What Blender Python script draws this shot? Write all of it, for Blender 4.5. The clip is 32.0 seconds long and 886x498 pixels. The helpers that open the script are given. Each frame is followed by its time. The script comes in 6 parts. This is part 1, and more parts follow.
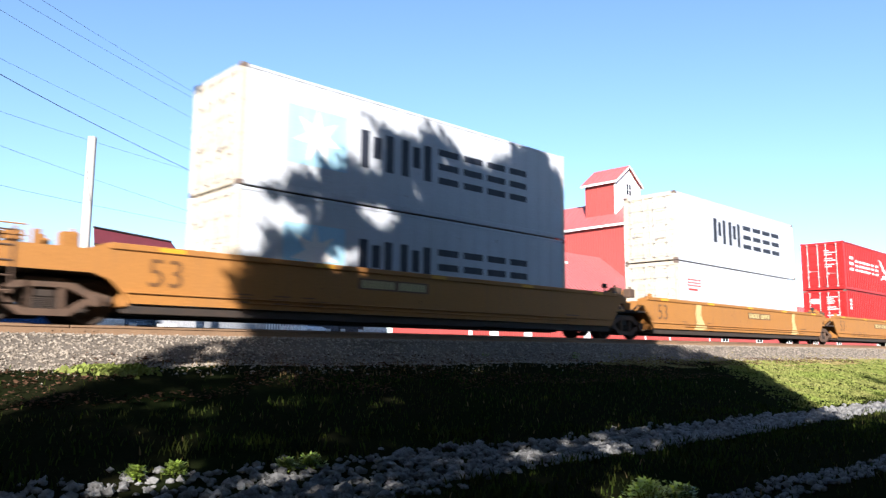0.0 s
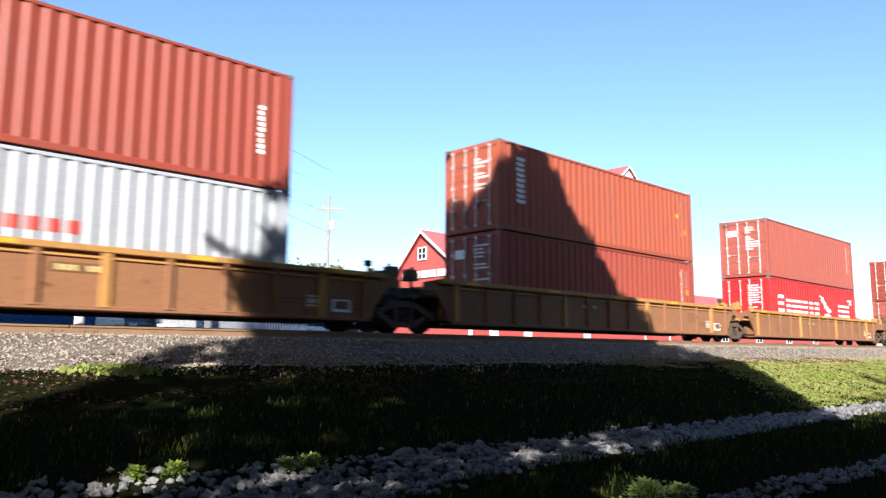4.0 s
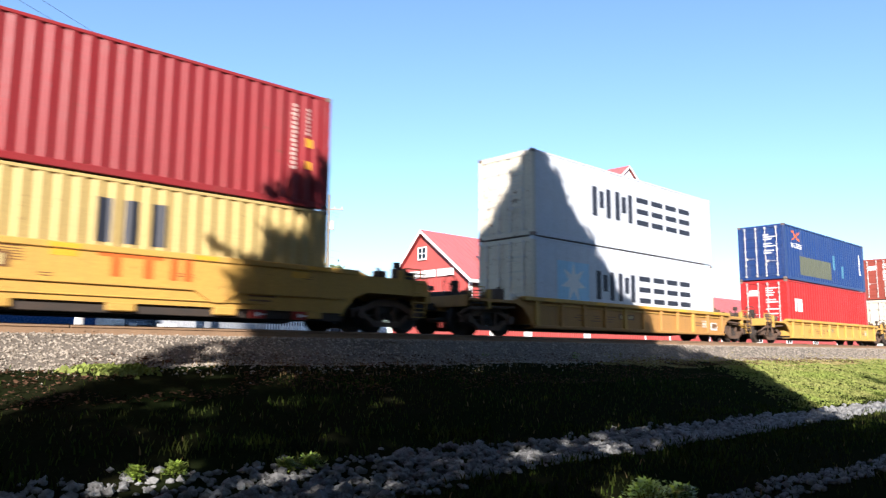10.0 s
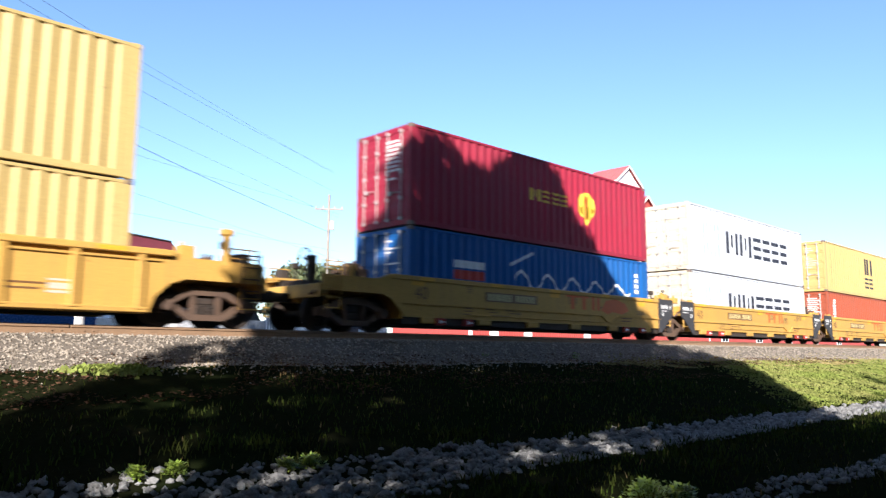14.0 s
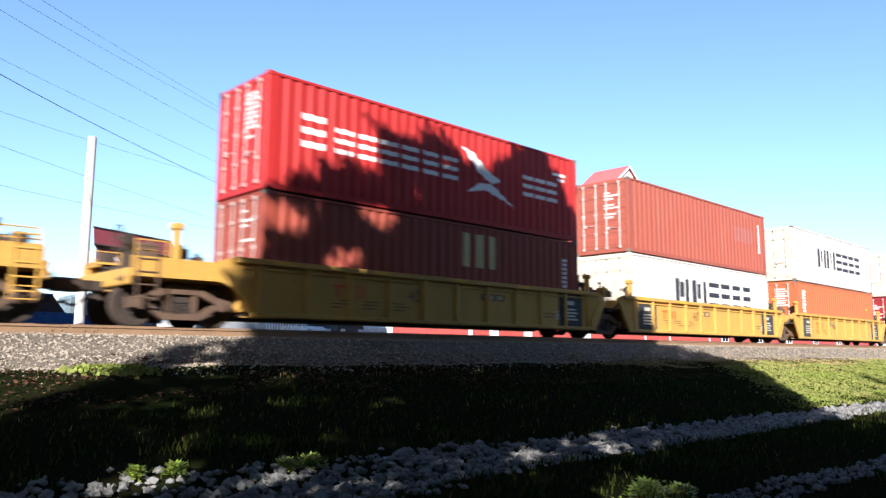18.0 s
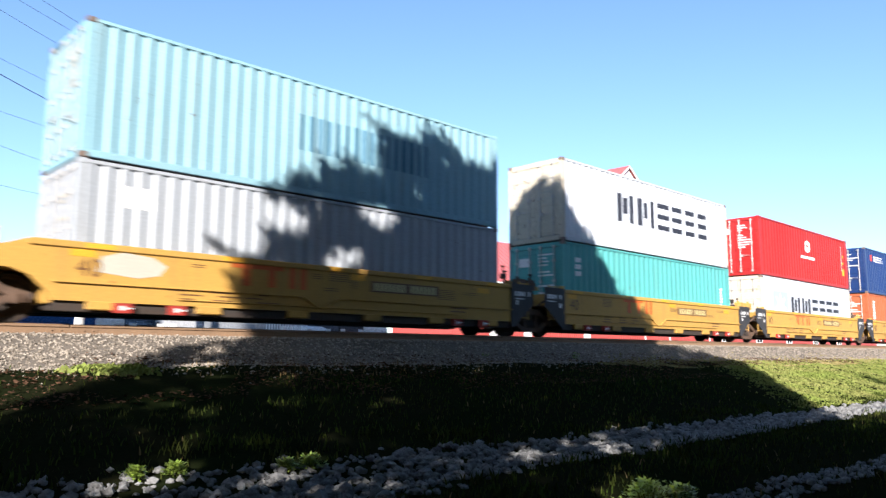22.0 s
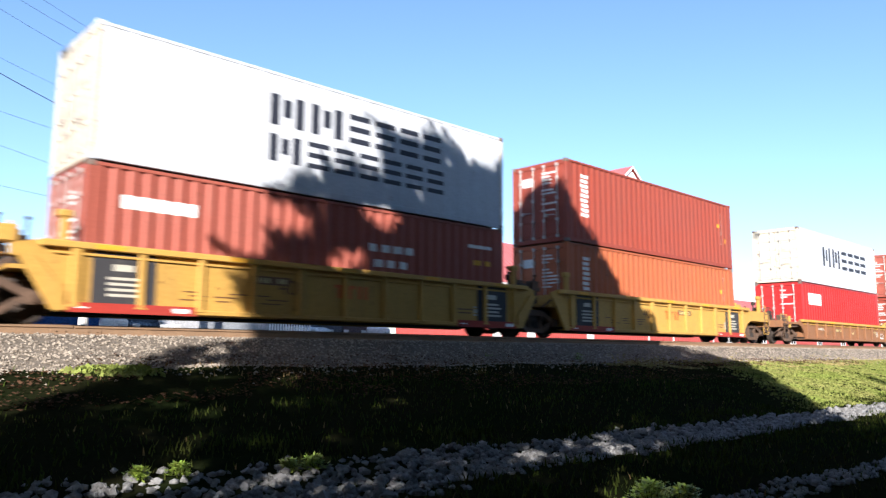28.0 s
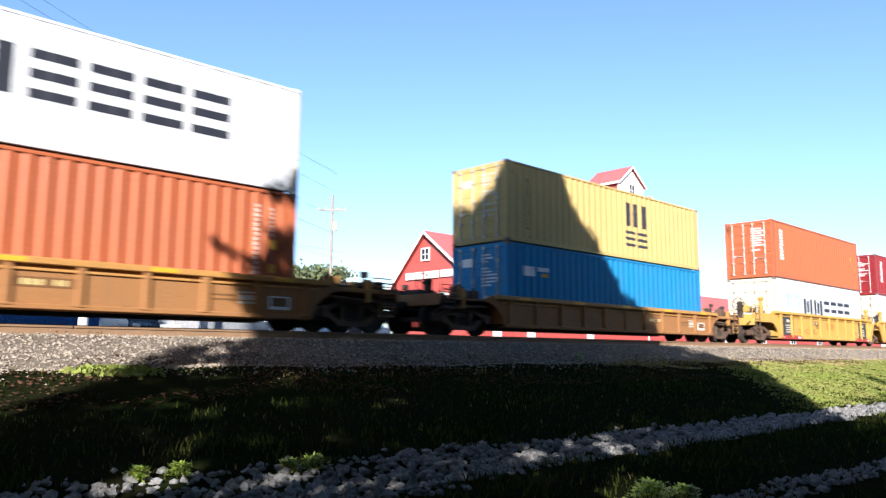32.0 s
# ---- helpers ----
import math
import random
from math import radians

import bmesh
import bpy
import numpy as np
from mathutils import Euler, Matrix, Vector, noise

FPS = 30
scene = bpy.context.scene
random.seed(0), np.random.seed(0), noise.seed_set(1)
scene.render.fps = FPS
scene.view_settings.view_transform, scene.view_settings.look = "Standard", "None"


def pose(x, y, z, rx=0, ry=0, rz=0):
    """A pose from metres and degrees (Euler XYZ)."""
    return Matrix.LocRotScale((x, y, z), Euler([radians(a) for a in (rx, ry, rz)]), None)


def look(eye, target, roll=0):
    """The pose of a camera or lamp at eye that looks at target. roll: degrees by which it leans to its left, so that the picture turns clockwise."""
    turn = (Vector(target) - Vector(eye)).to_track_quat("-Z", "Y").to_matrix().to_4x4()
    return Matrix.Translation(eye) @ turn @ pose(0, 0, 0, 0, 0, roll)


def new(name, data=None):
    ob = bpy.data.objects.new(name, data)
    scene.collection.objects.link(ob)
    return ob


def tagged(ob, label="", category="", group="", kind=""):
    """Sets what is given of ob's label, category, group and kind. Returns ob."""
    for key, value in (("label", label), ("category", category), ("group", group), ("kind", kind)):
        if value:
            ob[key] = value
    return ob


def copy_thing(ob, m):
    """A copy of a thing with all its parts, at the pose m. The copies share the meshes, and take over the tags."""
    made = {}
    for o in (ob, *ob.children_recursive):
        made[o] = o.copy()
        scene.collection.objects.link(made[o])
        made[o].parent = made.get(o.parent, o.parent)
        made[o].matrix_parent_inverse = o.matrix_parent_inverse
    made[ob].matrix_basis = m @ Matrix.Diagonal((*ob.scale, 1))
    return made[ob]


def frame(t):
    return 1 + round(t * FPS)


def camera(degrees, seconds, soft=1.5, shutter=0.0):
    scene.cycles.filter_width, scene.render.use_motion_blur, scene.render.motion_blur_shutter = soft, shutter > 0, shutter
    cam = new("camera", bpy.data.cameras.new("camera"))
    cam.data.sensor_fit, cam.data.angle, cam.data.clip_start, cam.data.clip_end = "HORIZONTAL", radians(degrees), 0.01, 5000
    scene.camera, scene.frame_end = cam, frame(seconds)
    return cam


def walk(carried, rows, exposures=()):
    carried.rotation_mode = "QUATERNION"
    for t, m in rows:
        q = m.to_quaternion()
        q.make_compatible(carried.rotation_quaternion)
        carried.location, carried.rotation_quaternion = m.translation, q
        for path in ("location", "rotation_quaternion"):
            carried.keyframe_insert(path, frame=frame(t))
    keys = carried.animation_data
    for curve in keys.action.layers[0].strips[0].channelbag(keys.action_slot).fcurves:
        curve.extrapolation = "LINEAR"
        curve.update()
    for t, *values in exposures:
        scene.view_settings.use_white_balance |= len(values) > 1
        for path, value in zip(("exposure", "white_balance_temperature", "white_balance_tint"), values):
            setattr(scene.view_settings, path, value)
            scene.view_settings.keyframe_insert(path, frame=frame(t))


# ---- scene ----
import collections

# ---------- camera ----------
EYE = Vector((0.0, -16.352, -0.473))


def aim(yaw, pitch, roll):
    """A view from the eye; yaw in degrees from +y towards +x."""
    a, b = radians(yaw), radians(pitch)
    way = Vector((math.sin(a) * math.cos(b), math.cos(a) * math.cos(b), math.sin(b)))
    return look(EYE, EYE + way, roll)


cam = camera(61.5, 32.0, soft=1.35, shutter=0.26)
walk(cam, [(0.0, aim(43.789, 7.783, 0.326)), (25.5, aim(43.789, 7.783, 0.326)),
           (27.5, aim(43.545, 7.84, 0.326)), (32.0, aim(43.545, 7.84, 0.326))],
     exposures=[(0.0, 1.34, 5480.0, 12.0), (32.0, 1.34, 5480.0, 12.0)])

# ---------- daylight ----------
SUN_PHI, SUN_EL = 48.0, 24.0          # degrees: from -y towards -x, and above the horizon
SUN_WAY = Vector((math.sin(radians(SUN_PHI)) * math.cos(radians(SUN_EL)),
                  math.cos(radians(SUN_PHI)) * math.cos(radians(SUN_EL)), -math.sin(radians(SUN_EL))))

world = bpy.data.worlds.new("sky")
scene.world = world
world.use_nodes = True
wn = world.node_tree.nodes
sky = wn.new("ShaderNodeTexSky")
sky.sky_type, sky.sun_disc = "NISHITA", False
sky.sun_elevation, sky.sun_rotation = radians(SUN_EL), radians(180 + SUN_PHI)
sky.air_density, sky.dust_density, sky.ozone_density = 1.0, 0.7, 1.4
wn["Background"].inputs["Strength"].default_value = 0.089
world.node_tree.links.new(sky.outputs[0], wn["Background"].inputs["Color"])

sun_data = bpy.data.lights.new("sun", "SUN")
sun_data.energy, sun_data.angle, sun_data.color = 5.0, radians(0.53), (1.0, 0.84, 0.66)
sun = new("sun", sun_data)
sun.matrix_world = look(-SUN_WAY * 60, (0, 0, 0))


# ---------- materials ----------
def surface(name, base, alt=None, rough=0.6, metal=0.0, scale=0.8, fine=30.0, bump=0.15, mix=0.6,
            dirt=None, streak=0.0, vary=0.0, spots=None, spot_amount=0.0, gloss=0.5):
    """Paint, soil or stone: two scales of grain, vertical streaks, spots of wear and a random tint for each object."""
    m = bpy.data.materials.new(name)
    m.use_nodes = True
    nt = m.node_tree
    n, l = nt.nodes, nt.links
    b = n["Principled BSDF"]
    b.inputs["Metallic"].default_value = metal
    b.inputs["Specular IOR Level"].default_value = gloss
    co = n.new("ShaderNodeTexCoord")
    info = n.new("ShaderNodeObjectInfo")
    off = n.new("ShaderNodeVectorMath")
    off.operation = "MULTIPLY_ADD"
    l.new(info.outputs["Random"], off.inputs[0])
    off.inputs[1].default_value = (37.0, 11.0, 5.0)
    l.new(co.outputs["Object"], off.inputs[2])
    def noise_at(sc, detail, src, rough_n=0.55):
        t = n.new("ShaderNodeTexNoise")
        t.inputs["Scale"].default_value, t.inputs["Detail"].default_value = sc, detail
        t.inputs["Roughness"].default_value = rough_n
        l.new(src, t.inputs["Vector"])
        return t.outputs["Fac"]
    def ramp(src, lo, hi, a=0.0, z=1.0):
        r = n.new("ShaderNodeMapRange")
        l.new(src, r.inputs["Value"])
        for k, v in zip(("From Min", "From Max", "To Min", "To Max"), (lo, hi, a, z)):
            r.inputs[k].default_value = v
        return r.outputs[0]
    def blend(fac, a, z, kind="MIX"):
        x = n.new("ShaderNodeMix")
        x.data_type, x.blend_type = "RGBA", kind
        for k, v in ((0, fac), (6, a), (7, z)):
            if isinstance(v, (tuple, list)):
                x.inputs[k].default_value = (*v[:3], 1)
            elif isinstance(v, (int, float)):
                x.inputs[k].default_value = v
            else:
                l.new(v, x.inputs[k])
        return x.outputs[2]
    alt = alt or tuple(c * 0.7 for c in base)
    big = noise_at(scale, 5, off.outputs[0])
    small = noise_at(fine, 4, off.outputs[0], 0.65)
    col = blend(ramp(big, 0.36, 0.68, 0, mix), base, alt)
    shade = ramp(small, 0.3, 0.7, 0.82, 1.14)
    col = blend(1.0, col, shade, "MULTIPLY")
    if vary:
        col = blend(1.0, col, ramp(info.outputs["Random"], 0, 1, 1 - vary, 1 + vary), "MULTIPLY")
    if streak:
        mp = n.new("ShaderNodeMapping")
        mp.inputs["Scale"].default_value = (3.5, 3.5, 0.22)
        l.new(off.outputs[0], mp.inputs["Vector"])
        s = noise_at(1.6, 6, mp.outputs[0], 0.7)
        col = blend(ramp(s, 0.52, 0.8, 0, streak), col, dirt or (0.1, 0.07, 0.05))
    if spots:
        s = noise_at(4.5, 7, off.outputs[0], 0.72)
        col = blend(ramp(s, 0.66 - spot_amount * 0.15, 0.72 - spot_amount * 0.1), col, spots)
    l.new(col, b.inputs["Base Color"])
    l.new(ramp(small, 0.2, 0.8, max(rough - 0.1, 0.05), min(rough + 0.12, 1)), b.inputs["Roughness"])
    if bump:
        bp = n.new("ShaderNodeBump")
        bp.inputs["Strength"].default_value, bp.inputs["Distance"].default_value = bump, 0.02
        l.new(small, bp.inputs["Height"])
        l.new(bp.outputs[0], b.inputs["Normal"])
    return m


RUST = (0.10, 0.045, 0.022)
def paint(name, col, rough=0.42, streak=0.35, spots=0.25, dirt=(0.14, 0.10, 0.07), mix=0.45, vary=0.06):
    col = tuple(c * 0.8 for c in col)        # paint dulled by weather
    return surface(name, col, tuple(c * 0.78 + 0.02 for c in col), rough, 0, 0.5, 22, 0.04, mix, dirt, streak, vary, RUST, spots, 0.2)


BOX = {  # container paints
    "white": paint("white_paint", (0.71, 0.76, 0.82), 0.4, 0.22, 0.06, (0.45, 0.38, 0.28)),
    "ivory": paint("ivory_paint", (0.67, 0.665, 0.62), 0.45, 0.35, 0.12, (0.4, 0.32, 0.22)),
    "stained": paint("stained_ivory_paint", (0.74, 0.68, 0.54), 0.5, 0.55, 0.4, (0.42, 0.26, 0.13)),
    "grey": paint("pale_grey_paint", (0.49, 0.53, 0.57), 0.45, 0.3, 0.1, (0.35, 0.3, 0.24)),
    "brick": paint("brick_red_paint", (0.34, 0.072, 0.045), 0.45, 0.3, 0.15),
    "salmon": paint("faded_red_paint", (0.40, 0.11, 0.075), 0.5, 0.35, 0.15, (0.36, 0.2, 0.15)),
    "rust": paint("orange_brown_paint", (0.40, 0.10, 0.05), 0.48, 0.3, 0.2),
    "orange": paint("orange_paint", (0.52, 0.15, 0.06), 0.45, 0.3, 0.15),
    "red": paint("bright_red_paint", (0.50, 0.030, 0.028), 0.38, 0.2, 0.08),
    "maroon": paint("maroon_paint", (0.30, 0.030, 0.035), 0.42, 0.25, 0.1),
    "crimson": paint("crimson_paint", (0.36, 0.025, 0.055), 0.42, 0.25, 0.1),
    "yellow": paint("yellow_paint", (0.64, 0.48, 0.18), 0.42, 0.2, 0.1, (0.3, 0.2, 0.08)),
    "navy": paint("navy_paint", (0.022, 0.055, 0.19), 0.35, 0.25, 0.08, (0.2, 0.2, 0.2)),
    "blue": paint("blue_paint", (0.022, 0.13, 0.42), 0.4, 0.25, 0.1),
    "azure": paint("azure_paint", (0.03, 0.26, 0.56), 0.4, 0.25, 0.1),
    "sky": paint("light_blue_paint", (0.24, 0.50, 0.64), 0.45, 0.3, 0.2),
    "pale": paint("pale_cyan_paint", (0.34, 0.58, 0.68), 0.5, 0.35, 0.15, (0.35, 0.3, 0.22)),
    "teal": paint("teal_paint", (0.14, 0.48, 0.46), 0.42, 0.25, 0.1),
}
CAR = {  # rail car paints
    "ochre": paint("ochre_car_paint", (0.47, 0.22, 0.055), 0.55, 0.45, 0.2),
    "yellow": paint("yellow_car_paint", (0.64, 0.385, 0.085), 0.5, 0.4, 0.12),
    "dull": paint("weathered_yellow_paint", (0.52, 0.28, 0.08), 0.6, 0.5, 0.2),
    "brown": paint("rusted_brown_paint", (0.31, 0.15, 0.07), 0.7, 0.5, 0.4),
    "tan": paint("rusty_tan_paint", (0.38, 0.19, 0.07), 0.65, 0.5, 0.3),
    "grey": paint("dark_grey_panel_paint", (0.055, 0.055, 0.06), 0.55, 0.3, 0.1, (0.2, 0.17, 0.14)),
    "red": paint("red_sill_paint", (0.42, 0.05, 0.035), 0.5, 0.3, 0.1),
}
STEEL = surface("grimy_steel", (0.042, 0.035, 0.03), (0.075, 0.05, 0.034), 0.75, 0.2, 3, 40, 0.3)
CAST = surface("rusty_cast_steel", (0.125, 0.078, 0.05), (0.065, 0.045, 0.034), 0.8, 0.1, 3, 40, 0.35)
ZINC = surface("galvanised_rod", (0.55, 0.53, 0.5), (0.4, 0.38, 0.35), 0.45, 0.3, 5, 60, 0.05)
CASTING = surface("worn_casting", (0.16, 0.12, 0.10), (0.28, 0.22, 0.17), 0.7, 0.2, 6, 50, 0.2)
INK = {k: surface("marking_" + k, c, None, 0.5, 0, 1.5, 30, 0.0, 0.25) for k, c in {
    "dark": (0.022, 0.026, 0.040), "white": (0.80, 0.80, 0.78), "blue": (0.40, 0.65, 0.80), "red": (0.55, 0.05, 0.03),
    "yellow": (0.75, 0.50, 0.04), "orange": (0.62, 0.13, 0.02), "tan": (0.10, 0.11, 0.075), "navy": (0.02, 0.06, 0.22),
    "ghost": (0.30, 0.10, 0.08), "amber": (0.70, 0.36, 0.02), "paleyellow": (0.60, 0.50, 0.22), "aqua": (0.07, 0.19, 0.28),
    "graffiti": (0.55, 0.10, 0.06), "oldgrey": (0.50, 0.48, 0.40), "brown": (0.16, 0.08, 0.03), "faint": (0.56, 0.44, 0.38)}.items()}


# ---------- mesh building ----------
class Shape:
    """Collects vertices and faces of one mesh."""

    def __init__(self):
        self.v, self.f = [], []

    def add(self, verts, faces):
        k = len(self.v)
        self.v += [tuple(p) for p in verts]
        self.f += [tuple(i + k for i in q) for q in faces]
        return self

    def box(self, x0, x1, y0, y1, z0, z1, c=0.0):
        if c <= 0:
            vs = [(x, y, z) for x in (x0, x1) for y in (y0, y1) for z in (z0, z1)]
            return self.add(vs, [(0, 1, 3, 2), (4, 6, 7, 5), (0, 4, 5, 1), (2, 3, 7, 6), (0, 2, 6, 4), (1, 5, 7, 3)])
        c = min(c, (x1 - x0) / 3, (y1 - y0) / 3, (z1 - z0) / 3)
        vs, at = [], {}
        for i, x in enumerate((x0, x1)):
            for j, y in enumerate((y0, y1)):
                for k, z in enumerate((z0, z1)):
                    sx, sy, sz = (c, -c)[i], (c, -c)[j], (c, -c)[k]
                    at[i, j, k] = len(vs)
                    vs += [(x, y + sy, z + sz), (x + sx, y, z + sz), (x + sx, y + sy, z)]
        fs = []
        for s in (0, 1):
            fs.append([at[s, j, k] for j, k in ((0, 0), (1, 0), (1, 1), (0, 1))])
            fs.append([at[i, s, k] + 1 for i, k in ((0, 0), (1, 0), (1, 1), (0, 1))])
            fs.append([at[i, j, s] + 2 for i, j in ((0, 0), (1, 0), (1, 1), (0, 1))])
            for r in (0, 1):
                fs.append([at[s, r, 0], at[s, r, 1], at[s, r, 1] + 1, at[s, r, 0] + 1])
                fs.append([at[s, 0, r], at[s, 1, r], at[s, 1, r] + 2, at[s, 0, r] + 2])
                fs.append([at[0, s, r] + 1, at[1, s, r] + 1, at[1, s, r] + 2, at[0, s, r] + 2])
        for i in (0, 1):
            for j in (0, 1):
                for k in (0, 1):
                    a = at[i, j, k]
                    fs.append([a, a + 1, a + 2])
        return self.add(vs, fs)

    def prism(self, poly, y0, y1):
        """An outline in x and z, pushed from y0 to y1."""
        n = len(poly)
        vs = [(x, y0, z) for x, z in poly] + [(x, y1, z) for x, z in poly]
        fs = [tuple(range(n)), tuple(range(2 * n - 1, n - 1, -1))]
        fs += [(i, i + n, (i + 1) % n + n, (i + 1) % n) for i in range(n)]
        return self.add(vs, fs)

    def rod(self, a, b, r, n=8, r2=None):
        a, b = Vector(a), Vector(b)
        q = (b - a).to_track_quat("Z", "Y")
        r2 = r if r2 is None else r2
        vs = []
        for p, rr in ((a, r), (b, r2)):
            vs += [p + q @ Vector((rr * math.cos(t * math.tau / n), rr * math.sin(t * math.tau / n), 0)) for t in range(n)]
        fs = [tuple(range(n - 1, -1, -1)), tuple(range(n, 2 * n))] + [(i, (i + 1) % n, (i + 1) % n + n, i + n) for i in range(n)]
        return self.add(vs, fs)

    def lathe_y(self, profile, n=24, at=(0, 0, 0)):
        """Turns (y, radius) pairs about the y axis."""
        vs = [(at[0] + r * math.cos(t * math.tau / n), at[1] + y, at[2] + r * math.sin(t * math.tau / n)) for y, r in profile for t in range(n)]
        fs = [(k * n + i, k * n + (i + 1) % n, (k + 1) * n + (i + 1) % n, (k + 1) * n + i) for k in range(len(profile) - 1) for i in range(n)]
        fs += [tuple(range(n)), tuple(range((len(profile) - 1) * n, len(profile) * n))]
        return self.add(vs, fs)

    def mesh(self, name, recalc=True, smooth=False):
        me = bpy.data.meshes.new(name)
        me.from_pydata(self.v, [], self.f)
        if recalc:
            bm = bmesh.new()
            bm.from_mesh(me)
            bmesh.ops.recalc_face_normals(bm, faces=bm.faces)
            bm.to_mesh(me)
            bm.free()
        if smooth:
            me.shade_smooth()
        me.update()
        return me


KEPT = {}
def kept(key, make):
    """The mesh of that key, made once."""
    if key not in KEPT:
        KEPT[key] = make()
    return KEPT[key]


def piece(name, me, mat, parent=None, m=None, label=""):
    """One mesh object with its own material, under a thing or a part."""
    if isinstance(me, Shape):
        me = me.mesh(name)
    if not me.materials:
        me.materials.append(None)
    ob = new(name, me)
    ob.material_slots[0].link = "OBJECT"
    ob.material_slots[0].material = mat
    if parent is not None:
        ob.parent = parent
    if m is not None:
        ob.matrix_basis = m
    return tagged(ob, label)


def thing(name, label, category, group="", m=None, kind=""):
    ob = new(name)
    ob.empty_display_size = 0.2
    if m is not None:
        ob.matrix_basis = m
    return tagged(ob, label, category, group, kind)


def lettering(text, size):
    """Flat raised characters as a mesh in the x-z plane, facing -y."""
    cu = bpy.data.curves.new("lettering", "FONT")
    cu.body, cu.size, cu.extrude, cu.align_x = text, size, 0.002, "CENTER"
    ob = bpy.data.objects.new("lettering", cu)
    scene.collection.objects.link(ob)
    bpy.context.view_layer.update()
    me = bpy.data.meshes.new_from_object(ob.evaluated_get(bpy.context.evaluated_depsgraph_get()))
    bpy.data.objects.remove(ob)
    me.transform(Matrix.Rotation(radians(90), 4, "X"))
    me.materials.clear()
    return me

# ---------- shipping containers ----------
BL, BW, BH = 6.096, 1.219, 2.896       # half length, half width, height


def folds(style):
    """The side wall's folds along x: (x, depth inwards)."""
    if style == "dry":
        out, x = [(-5.95, 0.0)], -5.80
        while x < 5.6:
            out += [(x, 0.0), (x + 0.075, 0.042), (x + 0.172, 0.042), (x + 0.247, 0.0)]
            x += 0.3405
        return out + [(5.95, 0.0)]
    out, x = [(-5.95, 0.002)], -5.8
    while x < 5.7:
        out += [(x, 0.002), (x + 0.02, 0.008), (x + 0.29, 0.008), (x + 0.31, 0.002)]
        x += 0.60
    return out + [(5.95, 0.002)]


FOLDS = {s: folds(s) for s in ("dry", "reefer")}
FACE_Y = -1.207


def side_mesh(style):
    s, pr = Shape(), FOLDS[style]
    z0, z1 = 0.15, 2.83
    n = len(pr)
    vs = [(x, FACE_Y + d, z0) for x, d in pr] + [(x, FACE_Y + d, z1) for x, d in pr]
    vs += [(pr[0][0], FACE_Y + 0.06, z0), (pr[-1][0], FACE_Y + 0.06, z0), (pr[0][0], FACE_Y + 0.06, z1), (pr[-1][0], FACE_Y + 0.06, z1)]
    fs = [(i, i + 1, n + i + 1, n + i) for i in range(n - 1)]
    fs += [(2 * n + 1, 2 * n, 2 * n + 2, 2 * n + 3)]
    return s.add(vs, fs).mesh("side_panel", recalc=False)


def drape(polys, style="dry", lift=0.004):
    """Painted shapes (convex outlines in x and z) laid over the folds of the side wall."""
    s, pr = Shape(), FOLDS[style]
    xs = [x for x, d in pr]
    def depth(x):
        for (xa, da), (xb, db) in zip(pr, pr[1:]):
            if xa <= x <= xb:
                return da + (db - da) * (x - xa) / max(xb - xa, 1e-6)
        return 0.0
    def span(poly, x):
        zs = []
        for (xa, za), (xb, zb) in zip(poly, poly[1:] + poly[:1]):
            if abs(xb - xa) < 1e-7:
                if abs(xa - x) < 2e-5:
                    zs += [za, zb]
            elif min(xa, xb) - 2e-5 <= x <= max(xa, xb) + 2e-5:
                zs.append(za + (zb - za) * min(max((x - xa) / (xb - xa), 0), 1))
        return min(zs), max(zs)
    for poly in polys:
        lo, hi = min(p[0] for p in poly), max(p[0] for p in poly)
        cuts = sorted({round(c, 5) for c in [p[0] for p in poly] + [x for x in xs if lo < x < hi]})
        for a, b in zip(cuts, cuts[1:]):
            if b - a < 1e-4:
                continue
            (a0, a1), (b0, b1) = span(poly, a + 1e-6), span(poly, b - 1e-6)
            ya, yb = FACE_Y + depth(a) - lift, FACE_Y + depth(b) - lift
            s.add([(a, ya, a0), (b, yb, b0), (b, yb, b1), (a, ya, a1)], [(0, 1, 2, 3)])
    return s.mesh("marking", recalc=False)


def rect(x0, x1, z0, z1):
    return [(x0, z0), (x1, z0), (x1, z1), (x0, z1)]


def disc(cx, cz, r, n=14):
    return [(cx + r * math.cos(i * math.tau / n), cz + r * math.sin(i * math.tau / n)) for i in range(n)]


def star(cx, cz, r, n=7):
    out = []
    for i in range(n):
        a = math.pi / 2 + i * math.tau / n
        w = math.pi / n
        out.append([(cx + r * math.cos(a), cz + r * math.sin(a)), (cx + 0.42 * r * math.cos(a + w), cz + 0.42 * r * math.sin(a + w)),
                    (cx, cz), (cx + 0.42 * r * math.cos(a - w), cz + 0.42 * r * math.sin(a - w))])
    return out


def word_bars(x0, x1, z0, z1, n=6, upright=2):
    """A name as plain bars: groups of uprights, then stacks of level bars."""
    out, total = [], n + upright * 0.35
    w, h, a = (x1 - x0) / total, z1 - z0, x0
    for i in range(n):
        c = w * (1.35 if i < upright else 1.0)
        b = a + c * 0.8
        t, q = c * 0.2, h * 0.19
        if i < upright:
            out += [rect(a, a + t, z0, z1), rect((a + b - t) / 2, (a + b + t) / 2, z0 + h * 0.3, z1 - h * 0.12), rect(b - t, b, z0, z1)]
        else:
            out += [rect(a, b, z1 - q, z1), rect(a, b, z0 + h / 2 - q / 2, z0 + h / 2 + q / 2), rect(a, b, z0, z0 + q)]
        a += c
    return out


